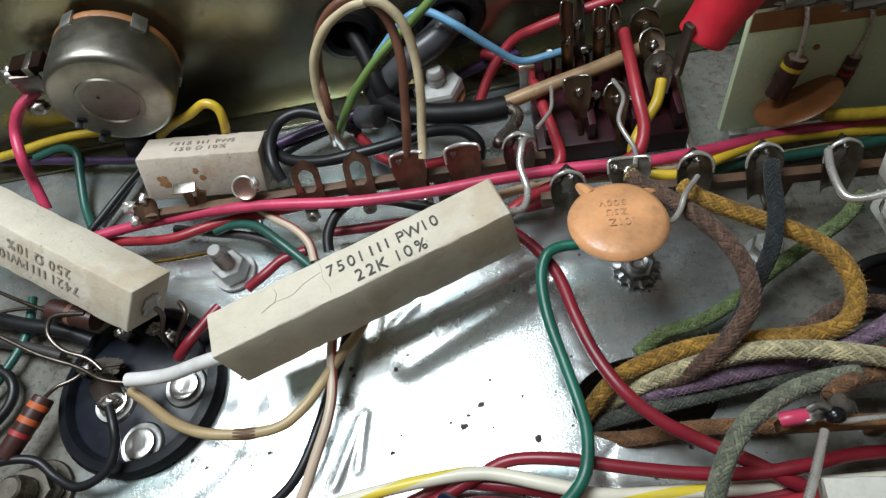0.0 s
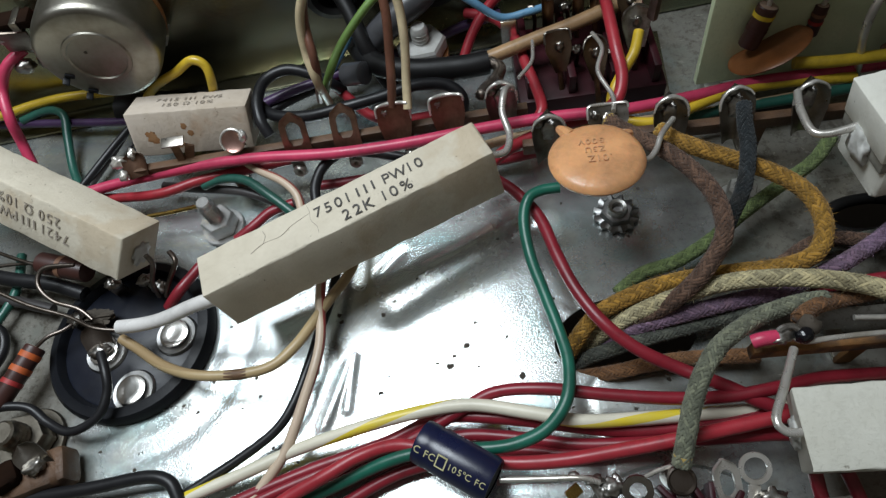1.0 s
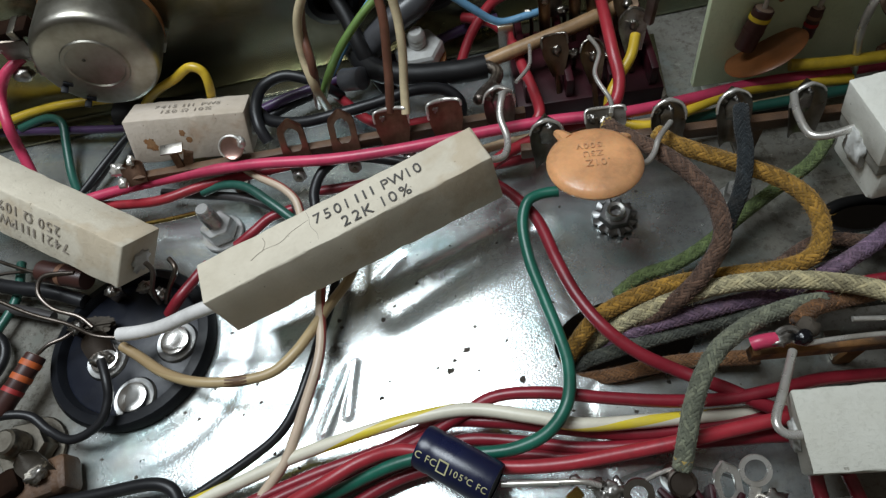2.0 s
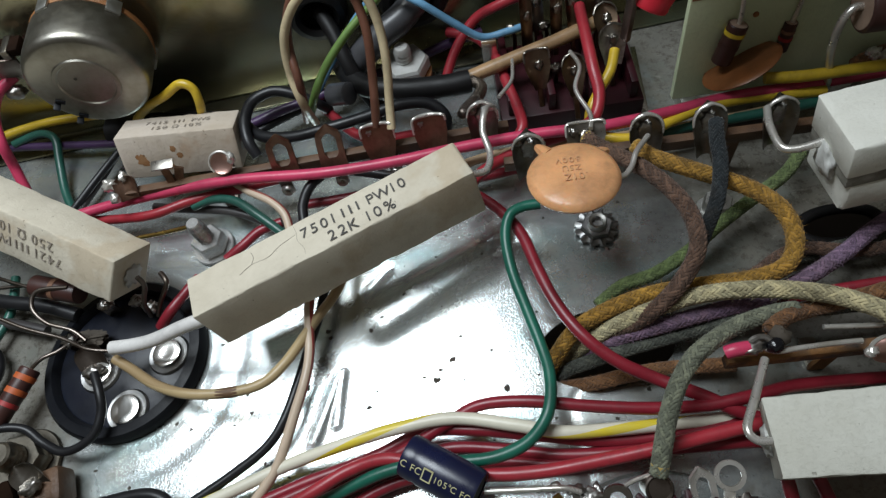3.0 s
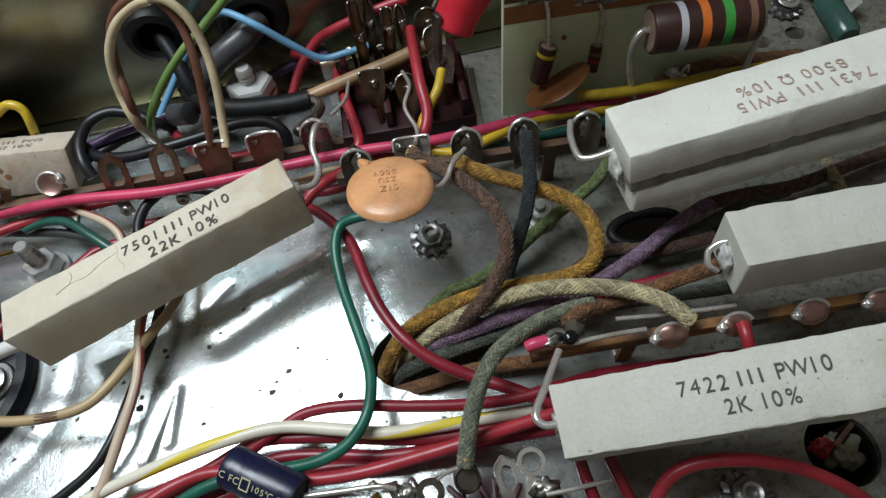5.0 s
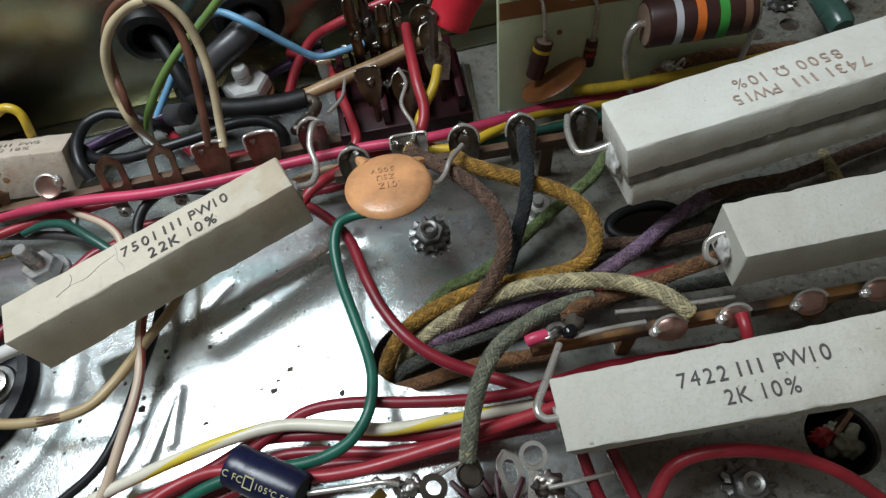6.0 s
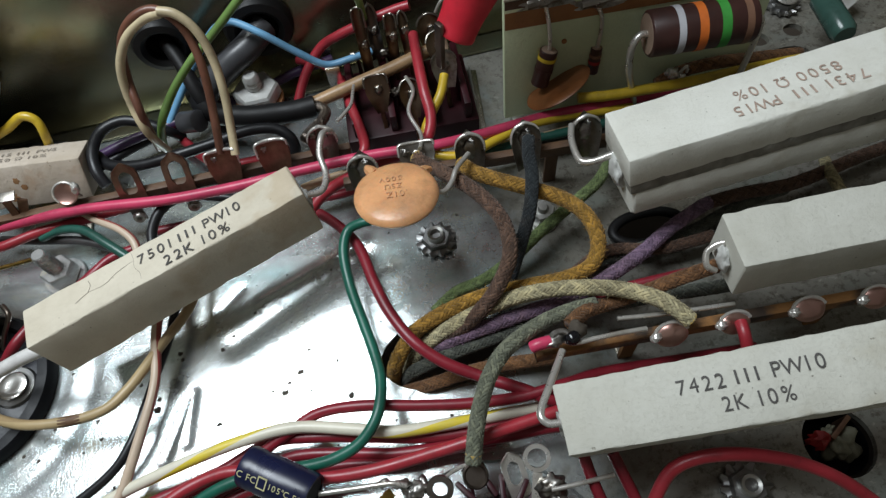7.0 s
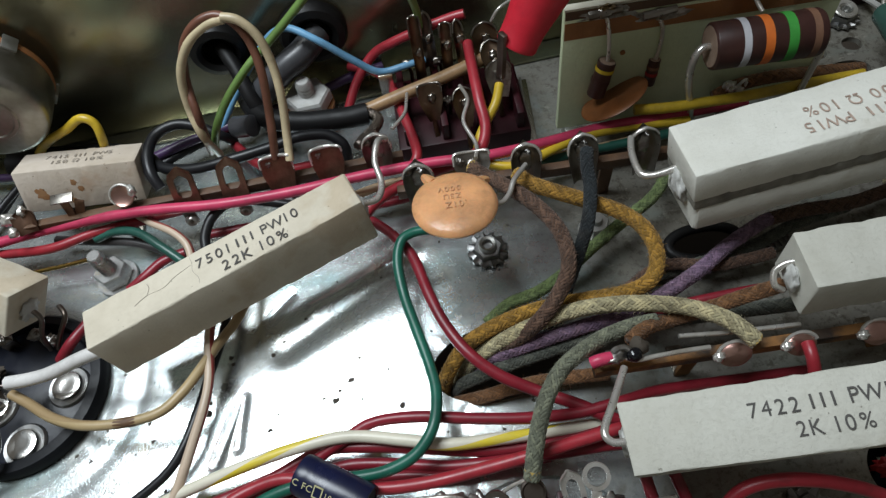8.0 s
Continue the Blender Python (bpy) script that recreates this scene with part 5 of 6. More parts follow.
clip_boot()
g = thing("tubular_capacitor", "glossy dark green tubular capacitor near the chassis corner", "capacitor", (14.6, 10.0, 1.0), (90, 0, -8))
part("body", lathe([(0, 0), (0.2, 0.0), (0.26, 0.08), (0.26, 1.1), (0.2, 1.2), (0, 1.2)], 28), M["greencap"], g)
part("lead", tube([(0, 0, 0), (0.1, 0.1, -0.3), (0.6, 0.1, -0.5)], 0.04, 8, 5), M["tin"], g)

sc = thing("terminal_lugs", "cluster of soldered lugs beside the green capacitor", "terminal", (15.15, 11.48, 0.3))
part("base", box(0.8, 0.5, 0.3, (0, 0, -0.12), 0.04), M["bakelite"], sc)
for k in range(3):
    put(part("lug", lug_sheet(0.12, 0.16, 0.4, 0.05, 0.04)[0], M["lugtin"], sc), (-0.3 + 0.3 * k, 0, 0.15), (-25, 12 * (k - 1), 20 * k))
    part("solder", blob(0.12, (-0.28 + 0.3 * k, -0.05, 0.35), (1, 0.8, 1.1), 0.7, 3), M["solder"], sc, "lumpy solder joint")

rt = thing("ring_terminal", "bright ring terminal clamped over a toothed washer", "terminal", (14.6, 10.9, 0.34), (8, 0, 20))
part("ring", lathe([(0.15, -0.02), (0.25, -0.025), (0.27, 0.0), (0.25, 0.025), (0.15, 0.02), (0.15, -0.02)], 28), M["tin"], rt)
part("tongue", box(0.2, 0.5, 0.045, (0.02, 0.46, 0.02), 0.015, 2, (10, 0, 0)), M["lugtin"], rt)
mb = thing("mounting_bracket", "flat grey metal bracket with a punched hole", "bracket", (15.2, 11.35, 0.25), (14, -10, 24))
part("strip", lug_sheet(0.26, 0.26, 1.3, 0.0, 0.0, False, True)[0], M["zinclight"], mb).matrix_basis = pose(0, 0, 0.002, 78, 0, 0)
part("foot", box(0.5, 0.1, 0.5, (0, 0.05, -0.2), 0.02), M["zinc"], mb)

# white sleeved lead of the long resistor
wire("sleeved_lead", "white plastic sleeve over the lead of the resistor", 0.15, M["white"], [(-1.2, 6.1, 1.45), (-1.7, 6.1, 1.3), (-2.3, 6.1, 1.05), (-2.8, 6.15, 0.9), (-3.2, 6.2, 0.85)], "sleeve", "")

# ---- bare leads ----
bare_wire("tinned lead bent from the long resistor to a lug", [(3.35, 7.5, 1.85), (3.6, 7.6, 1.75), (3.72, 7.95, 1.7), (3.68, 8.4, 1.75), (3.8, 8.8, 1.8), (3.95, 9.0, 1.6)], 0.06)
bare_wire("tinned lead bent from the thick resistor to a lug", [(8.45, 6.6, 2.15), (8.1, 6.62, 2.05), (7.92, 6.75, 2.0), (7.95, 7.2, 1.95), (8.1, 7.6, 1.85)], 0.06)
bare_wire("tinned lead bent from the pale resistor to the rusty strip", [(6.18, 2.73, 1.95), (6.02, 2.77, 1.95), (5.97, 2.93, 1.95), (6.22, 3.27, 1.85), (6.61, 3.78, 1.65)], 0.055)
bare_wire("tinned lead of the large carbon resistor", [(9.92, 8.70, 2.43), (9.70, 8.70, 2.46), (9.56, 8.64, 2.25), (9.60, 8.60, 1.7), (9.82, 8.60, 1.0), (9.95, 8.60, 0.5)], 0.065)
bare_wire("tinned lead of the large carbon resistor", [(11.75, 8.55, 2.45), (11.95, 8.5, 2.3), (11.9, 8.4, 1.6), (11.8, 8.3, 0.9)], 0.06)
bare_wire("thin tinned lead from the disc capacitor to a lug", [(5.41, 6.86, 2.0), (5.6, 6.83, 1.95), (5.78, 7.01, 1.9), (5.93, 7.26, 1.9), (6.22, 7.58, 1.8)], 0.045)
bare_wire("thin tinned wire from the terminal block to a lug", [(4.55, 10.3, 1.3), (4.5, 10.0, 1.4), (4.4, 9.6, 1.5), (4.1, 9.2, 1.6)], 0.035)
bare_wire("thin tinned wire from the terminal block to the strip", [(5.6, 10.1, 1.4), (5.65, 9.6, 1.5), (5.45, 9.1, 1.5), (5.55, 8.5, 1.5), (5.45, 8.1, 1.6)], 0.04)
bare_wire("bare wire crossing over the socket", [(-5.6, 7.3, 1.0), (-4.9, 6.9, 0.9), (-4.2, 6.6, 0.8), (-3.7, 6.3, 0.8), (-3.3, 6.2, 0.75)], 0.035, "lugdark")


# ---- clutter round the tube socket ----
carbon_resistor("dark brown resistor body tucked under the cement resistor", (-4.91, 7.79, 0.80), (-3.98, 7.43, 0.80), 0.2, [(0.5, 0.1, "band_brown")])
bare_wire("tarnished lead looping beside the socket", [(-4.09, 7.48, 1.00), (-4.67, 7.53, 1.00), (-4.80, 7.27, 0.90), (-4.54, 6.96, 0.80), (-4.11, 6.77, 0.70), (-3.88, 6.56, 0.60)], 0.04, "lugdark")
bare_wire("tarnished lead of the cement resistor reaching the socket", [(-2.52, 7.14, 1.40), (-2.50, 7.07, 1.20), (-2.72, 6.96, 0.80), (-2.81, 6.90, 0.40)], 0.045, "lugdark")
bare_wire("tarnished lead of the cement resistor reaching the socket", [(-2.35, 7.39, 1.00), (-2.22, 7.16, 1.00), (-2.47, 7.01, 0.70), (-2.68, 6.88, 0.40)], 0.045, "lugdark")
bare_wire("straight bare wire beside the threaded stud", [(-3.28, 8.60, 0.50), (-2.55, 8.52, 0.60), (-1.97, 8.47, 0.70)], 0.042, "brass")
bare_wire("grey bare wire under the cement resistor", [(-6.66, 8.69, 0.60), (-5.72, 8.17, 0.60), (-4.84, 7.73, 0.60)], 0.035, "lugdark")
bare_wire("grey bare wire under the cement resistor", [(-6.57, 8.07, 0.50), (-5.89, 8.09, 0.50), (-5.08, 7.98, 0.50)], 0.035, "lugdark")
bare_wire("dark lead of the banded carbon resistor", [(-4.85, 6.23, 0.60), (-4.63, 6.36, 0.65), (-4.38, 6.47, 0.60), (-4.18, 6.69, 0.50)], 0.035, "lugdark")
blk = thing("paper_capacitor", "dark brown cracked capacitor block near the bolt", "capacitor", (-4.6, 4.1, 0.05), (0, 0, 12))
part("body", cement_body(1.2, 0.6, 0.5, 0.12, 31), M["phenolic"], blk).location.z = 0.28 * U
part("cap", cement_body(0.42, 0.42, 0.3, 0.09, 33), M["brownblock"], blk).matrix_basis = pose(-0.0028, 0.0004, 0.006, 0, 12, 20)
part("lug", lug_sheet(0.16, 0.2, 0.4, 0.08, 0.06)[0], M["lugtin"], blk, "tinned lug").matrix_basis = pose(0.0022, 0.001, 0.0056, -50, 0, 30)
part("solder", blob(0.12, (0.2, 0.02, 0.62), (1.5, 1, 0.7), 0.7, 3), M["solder"], blk, "lumpy solder joint")
# bright metal strip put in for the shiny line along the terminal block's base edge
strap = thing("metal_strap", "bright strip for the shiny base edge of the terminal block", "bracket", (7.1, 10.2, 0.0), (0, 0, -8))
part("foot", box(0.13, 2.0, 0.05, (0, 0, 0.035), 0.02), M["bright"], strap)
part("upright", box(0.04, 2.0, 0.14, (-0.08, 0, 0.09), 0.015), M["zinc"], strap)

bare_wire("hooked tinned lead at the end of the pale resistor", [(9.31, 4.53, 2.25), (9.19, 4.55, 2.20), (9.06, 4.51, 2.10), (9.02, 4.35, 2.00), (9.15, 4.28, 1.90)], 0.05)
bare_wire("tinned wire from the socket joint to the plate edge", [(5.90, 2.06, 1.10), (6.26, 2.04, 1.10), (6.83, 2.04, 1.00)], 0.035)
bare_wire("tinned lead from the blue capacitor to the socket", [(2.64, 2.89, 0.90), (3.21, 2.81, 0.95), (3.70, 2.74, 1.00), (3.92, 2.66, 0.95)], 0.04)
bare_wire("thin lead from the board to a banded resistor", [(8.2, 9.58, 2.9), (8.25, 9.45, 2.6), (8.28, 9.36, 2.2), (8.27, 9.32, 1.95)], 0.04)
bare_wire("thin lead from the board to a small resistor", [(9.15, 9.5, 2.7), (9.27, 9.4, 2.4), (9.28, 9.36, 2.0), (9.25, 9.35, 1.65)], 0.04)
bare_wire("thin lead from the board edge to the carbon resistor", [(10.75, 9.35, 2.95), (10.8, 9.2, 2.8), (10.85, 9.0, 2.7)], 0.04)
bare_wire("tinned wire lying along the rusty strip", [(6.61, 4.05, 1.55), (6.83, 3.9, 1.5), (7.17, 3.88, 1.5), (7.56, 3.86, 1.5), (7.98, 3.84, 1.45)], 0.04)
bare_wire("grey tinned wire behind the rusty strip", [(7.67, 4.16, 1.3), (8.27, 4.06, 1.3), (8.87, 3.98, 1.3), (9.5, 3.92, 1.25)], 0.04)
joint = thing("solder_joint", "lumpy solder joint ending the rusty strip", "solder joint", (6.68, 4.0, 1.4))
part("solder", blob(0.12, (-0.12, 0, 0.14), (1.5, 0.8, 0.8), 0.6, 3), M["solder"], joint)
part("flux_bead", blob(0.12, (0.16, -0.04, 0.16), (1, 0.9, 1), 0.2, 3), M["glossblack"], joint, "glossy black flux bead")
part("hook", tube([(-0.22, -0.02, 0.1), (-0.1, 0.08, 0.2), (0.05, 0.08, 0.22), (0.12, 0.0, 0.2)], 0.045, 8, 6), M["solder"], joint)
part("char", blob(0.14, (0.28, 0.08, 0.15), (1, 1, 1), 0.5, 2), M["dirt"], joint, "burnt black flux")

# ---- wires ----
wire("insulated_wire", "long pink plastic wire running along the lug strip", 0.130, M["pink"],
     [(-4.63, 9.15, 0.80), (-3.60, 9.27, 0.80), (-2.22, 9.19, 0.95), (-0.85, 8.99, 1.10), (0.65, 8.71, 1.15), (2.04, 8.58, 1.20), (3.21, 8.59, 1.20), (4.50, 8.55, 1.20), (5.77, 8.41, 1.20), (6.89, 8.49, 1.10), (8.07, 8.62, 1.00), (9.24, 8.63, 0.90), (11.09, 8.70, 0.70)])
wire("insulated_wire", "red plastic wire lying under the pink one", 0.120, M["red"],
     [(-0.22, 9.13, 0.70), (-1.10, 9.09, 0.70), (-1.99, 9.06, 0.70), (-2.76, 8.92, 0.70), (-3.57, 9.06, 0.60), (-4.53, 9.31, 0.50)])
wire("insulated_wire", "crimson plastic wire bending down from a volume control", 0.130, M["pink"],
     [(-5.03, 11.79, 2.20), (-5.40, 11.54, 2.10), (-5.67, 11.27, 1.80), (-5.63, 10.77, 1.50), (-5.72, 10.58, 1.00), (-5.68, 10.23, 0.60)])
wire("insulated_wire", "yellow plastic wire arching from a volume control", 0.110, M["yellow"],
     [(-3.30, 11.40, 0.80), (-2.95, 11.20, 1.15), (-2.60, 11.07, 1.42), (-2.21, 11.03, 1.60), (-1.82, 11.03, 1.80), (-1.59, 10.94, 1.70), (-1.59, 10.81, 1.40), (-1.82, 10.90, 0.80)])
wire("insulated_wire", "yellow plastic wire crossing the steel under the control", 0.120, M["yellow"],
     [(-7.23, 11.76, 0.70), (-6.60, 11.84, 0.70), (-5.98, 11.96, 0.70), (-5.21, 11.99, 0.70), (-4.25, 11.98, 0.60)])
wire("insulated_wire", "dark purple plastic wire lying across the steel", 0.110, M["violet"],
     [(-7.54, 11.99, 0.40), (-6.30, 11.75, 0.40), (-5.21, 11.51, 0.40), (-3.77, 11.21, 0.40), (-2.64, 11.15, 0.40)])
wire("insulated_wire", "dark green plastic wire turning toward the base plate", 0.110, M["dkgreen"],
     [(-6.36, 11.77, 0.50), (-5.71, 11.81, 0.60), (-5.31, 11.57, 0.60), (-5.27, 11.10, 0.40), (-5.16, 10.40, 0.20), (-4.82, 9.63, 0.15)])
wire("insulated_wire", "black plastic wire sloping down beside the small resistor", 0.100, M["black"],
     [(-3.52, 11.12, 0.60), (-3.85, 10.87, 0.50), (-4.24, 10.50, 0.40), (-4.76, 9.87, 0.30), (-5.13, 9.53, 0.20)])
wire("insulated_wire", "grey plastic wire sloping down beside the black one", 0.090, M["dkgrey"],
     [(-4.00, 11.07, 0.30), (-4.33, 10.46, 0.25), (-4.70, 9.86, 0.20)])
wire("insulated_wire", "thick black wire looping beside the small resistor", 0.140, M["black"],
     [(-0.61, 9.62, 0.90), (-0.72, 9.88, 1.10), (-0.75, 10.31, 1.20), (-0.60, 10.78, 1.20), (-0.19, 10.94, 1.20), (0.23, 10.84, 1.10), (0.60, 10.68, 0.90), (0.76, 10.80, 0.50)])
wire("insulated_wire", "thick black wire swinging over the lug strip", 0.145, M["black"],
     [(-0.83, 10.46, 0.90), (-0.47, 10.01, 1.00), (0.19, 9.74, 1.10), (0.95, 9.69, 1.20), (1.66, 9.77, 1.20), (2.28, 9.88, 1.20), (2.82, 9.86, 1.10), (3.09, 9.68, 0.90), (3.06, 9.57, 0.50)])
wire("insulated_wire", "dark violet wire passing behind the looped wires", 0.130, M["violet"],
     [(-1.05, 10.81, 0.50), (-0.41, 10.92, 0.60), (0.18, 11.06, 0.60), (0.78, 11.19, 0.60), (1.61, 11.47, 0.50), (2.63, 11.69, 0.50), (3.41, 11.94, 0.50), (4.21, 12.08, 0.50)])
wire("insulated_wire", "black plastic wire lying close to the plate", 0.120, M["black"],
     [(-1.03, 10.61, 0.40), (-0.39, 10.90, 0.40), (0.34, 11.13, 0.40), (1.07, 11.13, 0.40)])
wire("insulated_wire", "tan plastic wire standing up in a tall loop", 0.100, M["cream2"],
     [(0.52, 10.35, 0.70), (0.58, 9.95, 1.69), (0.54, 10.20, 2.24), (0.67, 10.40, 2.86), (1.01, 10.50, 3.35), (1.41, 10.55, 3.60), (1.76, 10.50, 3.69)])
wire("insulated_wire", "cream plastic wire forming the outer side of a tall loop", 0.100, M["cream2"],
     [(1.76, 10.45, 3.77), (2.02, 10.35, 3.72), (2.25, 10.20, 3.43), (2.33, 10.00, 2.93), (2.30, 9.70, 2.40), (2.19, 9.40, 1.85), (2.12, 9.08, 1.50)])
wire("insulated_wire", "brown plastic wire standing up in a tall loop", 0.100, M["brown"],
     [(0.35, 10.46, 0.70), (0.66, 10.00, 2.04), (0.66, 10.45, 2.60), (0.86, 10.55, 3.20), (1.19, 10.60, 3.59), (1.61, 10.60, 3.73), (1.91, 10.45, 3.61), (2.06, 10.30, 3.27), (2.10, 10.00, 2.86), (2.01, 9.70, 2.27), (1.94, 9.40, 1.90), (1.85, 9.21, 1.50)])
wire("insulated_wire", "light green plastic wire climbing past the side wall", 0.100, M["ltgreen"],
     [(0.36, 10.67, 0.50), (0.73, 10.30, 1.44), (1.10, 10.60, 1.84), (1.67, 10.90, 2.26), (2.26, 11.10, 2.61), (2.89, 11.20, 3.08), (3.44, 11.30, 3.52), (3.96, 11.40, 3.95)])
wire("insulated_wire", "light blue plastic wire arching to the terminal block", 0.095, M["blue"],
     [(0.40, 11.02, 0.50), (0.81, 11.32, 0.90), (1.40, 11.59, 1.50), (1.91, 11.69, 2.00), (2.26, 11.67, 2.30), (2.57, 11.70, 2.30), (3.05, 11.43, 2.10), (3.61, 11.16, 1.70), (4.10, 11.07, 1.30), (4.63, 11.07, 1.30), (5.09, 11.14, 1.30)])
wire("insulated_wire", "red plastic wire arching behind the terminal block", 0.130, M["red"],
     [(3.24, 11.01, 0.40), (3.57, 11.41, 0.80), (4.04, 11.69, 1.20), (4.50, 11.60, 1.50), (5.14, 11.50, 1.76), (5.70, 11.46, 1.92), (6.03, 11.40, 2.00)])
wire("insulated_wire", "red plastic wire beside the terminal block", 0.130, M["red"],
     [(3.49, 11.96, 0.80), (4.02, 11.53, 0.90), (4.31, 10.90, 0.90), (4.39, 10.18, 0.90), (4.47, 9.49, 0.90), (4.47, 9.03, 0.90), (4.32, 8.86, 0.80)])
wire("insulated_wire", "short red wire under the black wires", 0.130, M["red"],
     [(0.52, 11.14, 0.40), (0.86, 10.58, 0.50), (1.29, 9.93, 0.60), (1.80, 9.65, 0.60), (2.46, 9.70, 0.50), (2.92, 9.84, 0.40)])
wire("insulated_wire", "red sleeved wire dropping from the terminal block", 0.135, M["red"],
     [(5.96, 10.89, 1.70), (5.89, 10.16, 1.70), (5.84, 9.43, 1.60), (5.84, 8.96, 1.40), (5.67, 8.63, 1.20), (5.30, 8.58, 1.00), (4.67, 8.55, 0.90), (3.99, 8.38, 0.90), (3.47, 8.12, 0.90), (3.12, 7.88, 0.70)])
wire("insulated_wire", "yellow wire leaving the terminal block", 0.120, M["yellow"],
     [(6.31, 9.71, 1.60), (6.13, 9.34, 1.50), (5.88, 9.11, 1.30), (5.66, 8.83, 1.10), (5.64, 8.55, 1.00), (5.90, 8.27, 1.00), (6.39, 8.18, 1.00), (7.03, 8.38, 1.00), (7.69, 8.52, 1.00), (8.64, 8.57, 0.90), (9.79, 8.48, 0.80)])
wire("insulated_wire", "bright yellow wire passing under the fibre board", 0.130, M["yellow"],
     [(8.70, 8.71, 1.20), (9.28, 8.59, 1.20), (10.05, 8.51, 1.20), (10.96, 8.44, 1.20), (11.93, 8.50, 1.10), (13.28, 8.51, 1.00)])
wire("insulated_wire", "pale pink wire running behind the lugs", 0.110, M["tan"],
     [(3.09, 8.55, 0.70), (3.77, 8.65, 0.70), (4.66, 8.63, 0.70), (5.77, 8.52, 0.70), (6.89, 8.43, 0.70), (8.03, 8.39, 0.70), (9.24, 8.47, 0.60)])
wire("insulated_wire", "dark green plastic wire behind the lug strip", 0.120, M["dkgreen"],
     [(6.63, 8.30, 0.70), (7.45, 8.40, 0.70), (8.25, 8.36, 0.70), (9.17, 8.35, 0.70), (11.00, 8.42, 0.60)])
wire("insulated_wire", "dark wire behind the lug strip", 0.120, M["dkgrey"],
     [(6.32, 8.42, 0.50), (7.25, 8.44, 0.50), (8.05, 8.40, 0.50), (9.20, 8.33, 0.50)])
wire("cloth_wire", "brown braided cloth wire looping into the plate hole", 0.165, M["c_brown"],
     [(5.34, 7.98, 1.55), (5.48, 7.74, 1.58), (5.70, 7.49, 1.60), (6.05, 6.98, 1.70), (6.32, 6.48, 1.70), (6.42, 6.01, 1.70), (6.35, 5.55, 1.60), (6.09, 5.25, 1.30), (5.76, 5.05, 1.00), (5.41, 4.96, 0.70), (4.95, 4.96, 0.30), (4.61, 4.98, -0.40)], frayed="s")
wire("cloth_wire", "mustard braided cloth wire looping into the plate hole", 0.170, M["c_mustard"],
     [(6.09, 7.68, 1.45), (6.25, 7.39, 1.50), (6.56, 7.14, 1.50), (7.09, 6.84, 1.40), (7.61, 6.53, 1.30), (7.89, 6.07, 1.30), (7.93, 5.62, 1.20), (7.70, 5.26, 1.10), (7.25, 5.18, 1.00), (6.60, 5.26, 0.90), (5.84, 5.33, 0.80), (5.09, 5.26, 0.70), (4.50, 5.10, 0.50), (4.10, 4.83, 0.10), (3.94, 4.72, -0.60)], frayed="s")
wire("cloth_wire", "blue-grey braided cloth wire hanging from a lug", 0.150, M["c_bluegrey"],
     [(7.33, 7.62, 1.75), (7.22, 7.28, 1.75), (7.16, 6.89, 1.65), (6.97, 6.39, 1.50), (6.78, 6.10, 1.20), (6.49, 5.72, 0.80), (6.30, 5.52, 0.50), (5.83, 5.26, 0.35)])
wire("cloth_wire", "green braided cloth wire crossing under the mustard one", 0.140, M["c_green"],
     [(8.86, 7.31, 0.90), (8.48, 6.98, 0.80), (7.92, 6.72, 0.70), (7.24, 6.40, 0.60), (6.55, 6.03, 0.50), (5.98, 5.82, 0.40), (5.45, 5.77, 0.30), (4.98, 5.54, 0.20)])
wire("cloth_wire", "cream braided cloth wire running to the rusty strip", 0.165, M["c_cream"],
     [(8.63, 3.78, 1.50), (8.49, 3.94, 1.60), (8.29, 4.19, 1.60), (7.86, 4.53, 1.50), (7.25, 4.79, 1.40), (6.68, 4.98, 1.20), (6.15, 5.07, 1.00), (5.52, 5.04, 0.80), (4.97, 4.99, 0.50), (4.53, 4.91, 0.10), (4.26, 4.83, -0.50)], frayed="s")
wire("cloth_wire", "purple braided cloth wire running to the plate hole", 0.160, M["c_purple"],
     [(10.35, 6.11, 0.58), (10.16, 6.06, 0.60), (9.39, 5.74, 0.70), (8.64, 5.35, 0.80), (7.90, 5.05, 0.90), (7.18, 4.90, 0.80), (6.50, 4.89, 0.70), (5.77, 4.86, 0.60), (5.08, 4.85, 0.40), (4.55, 4.84, -0.10), (4.30, 4.77, -0.50)])
# the purple wire goes on here, its far stretch coloured dark brown
wire("cloth_wire", "far stretch of the purple cloth wire, coloured dark brown", 0.160, M["c_brown"],
     [(15.49, 6.59, 0.30), (13.69, 6.39, 0.35), (12.12, 6.13, 0.45), (11.11, 6.16, 0.50), (10.35, 6.11, 0.58)])
wire("cloth_wire", "dark grey braided cloth wire under the pale ones", 0.150, M["c_dkgrey"],
     [(10.57, 4.33, 0.80), (9.53, 4.43, 0.80), (8.70, 4.53, 0.80), (7.85, 4.61, 0.80), (7.14, 4.74, 0.70), (6.48, 4.75, 0.50), (5.68, 4.70, 0.40), (4.98, 4.65, 0.30), (4.37, 4.64, 0.00), (4.18, 4.69, -0.50)])
wire("cloth_wire", "grey-green braided cloth wire bending to the tube socket", 0.155, M["c_grey"],
     [(7.43, 4.49, 1.30), (6.94, 4.45, 1.40), (6.39, 4.31, 1.50), (5.83, 4.04, 1.60), (5.49, 3.73, 1.60), (5.24, 3.36, 1.50), (5.06, 2.99, 1.40), (4.93, 2.67, 1.20)], frayed="e")
wire("cloth_wire", "rust-brown braided cloth wire near the rusty strip", 0.150, M["c_rust"],
     [(9.36, 4.47, 1.60), (8.84, 4.47, 1.50), (8.36, 4.49, 1.30), (7.72, 4.48, 1.20), (7.19, 4.37, 1.40), (6.89, 4.19, 1.50)])
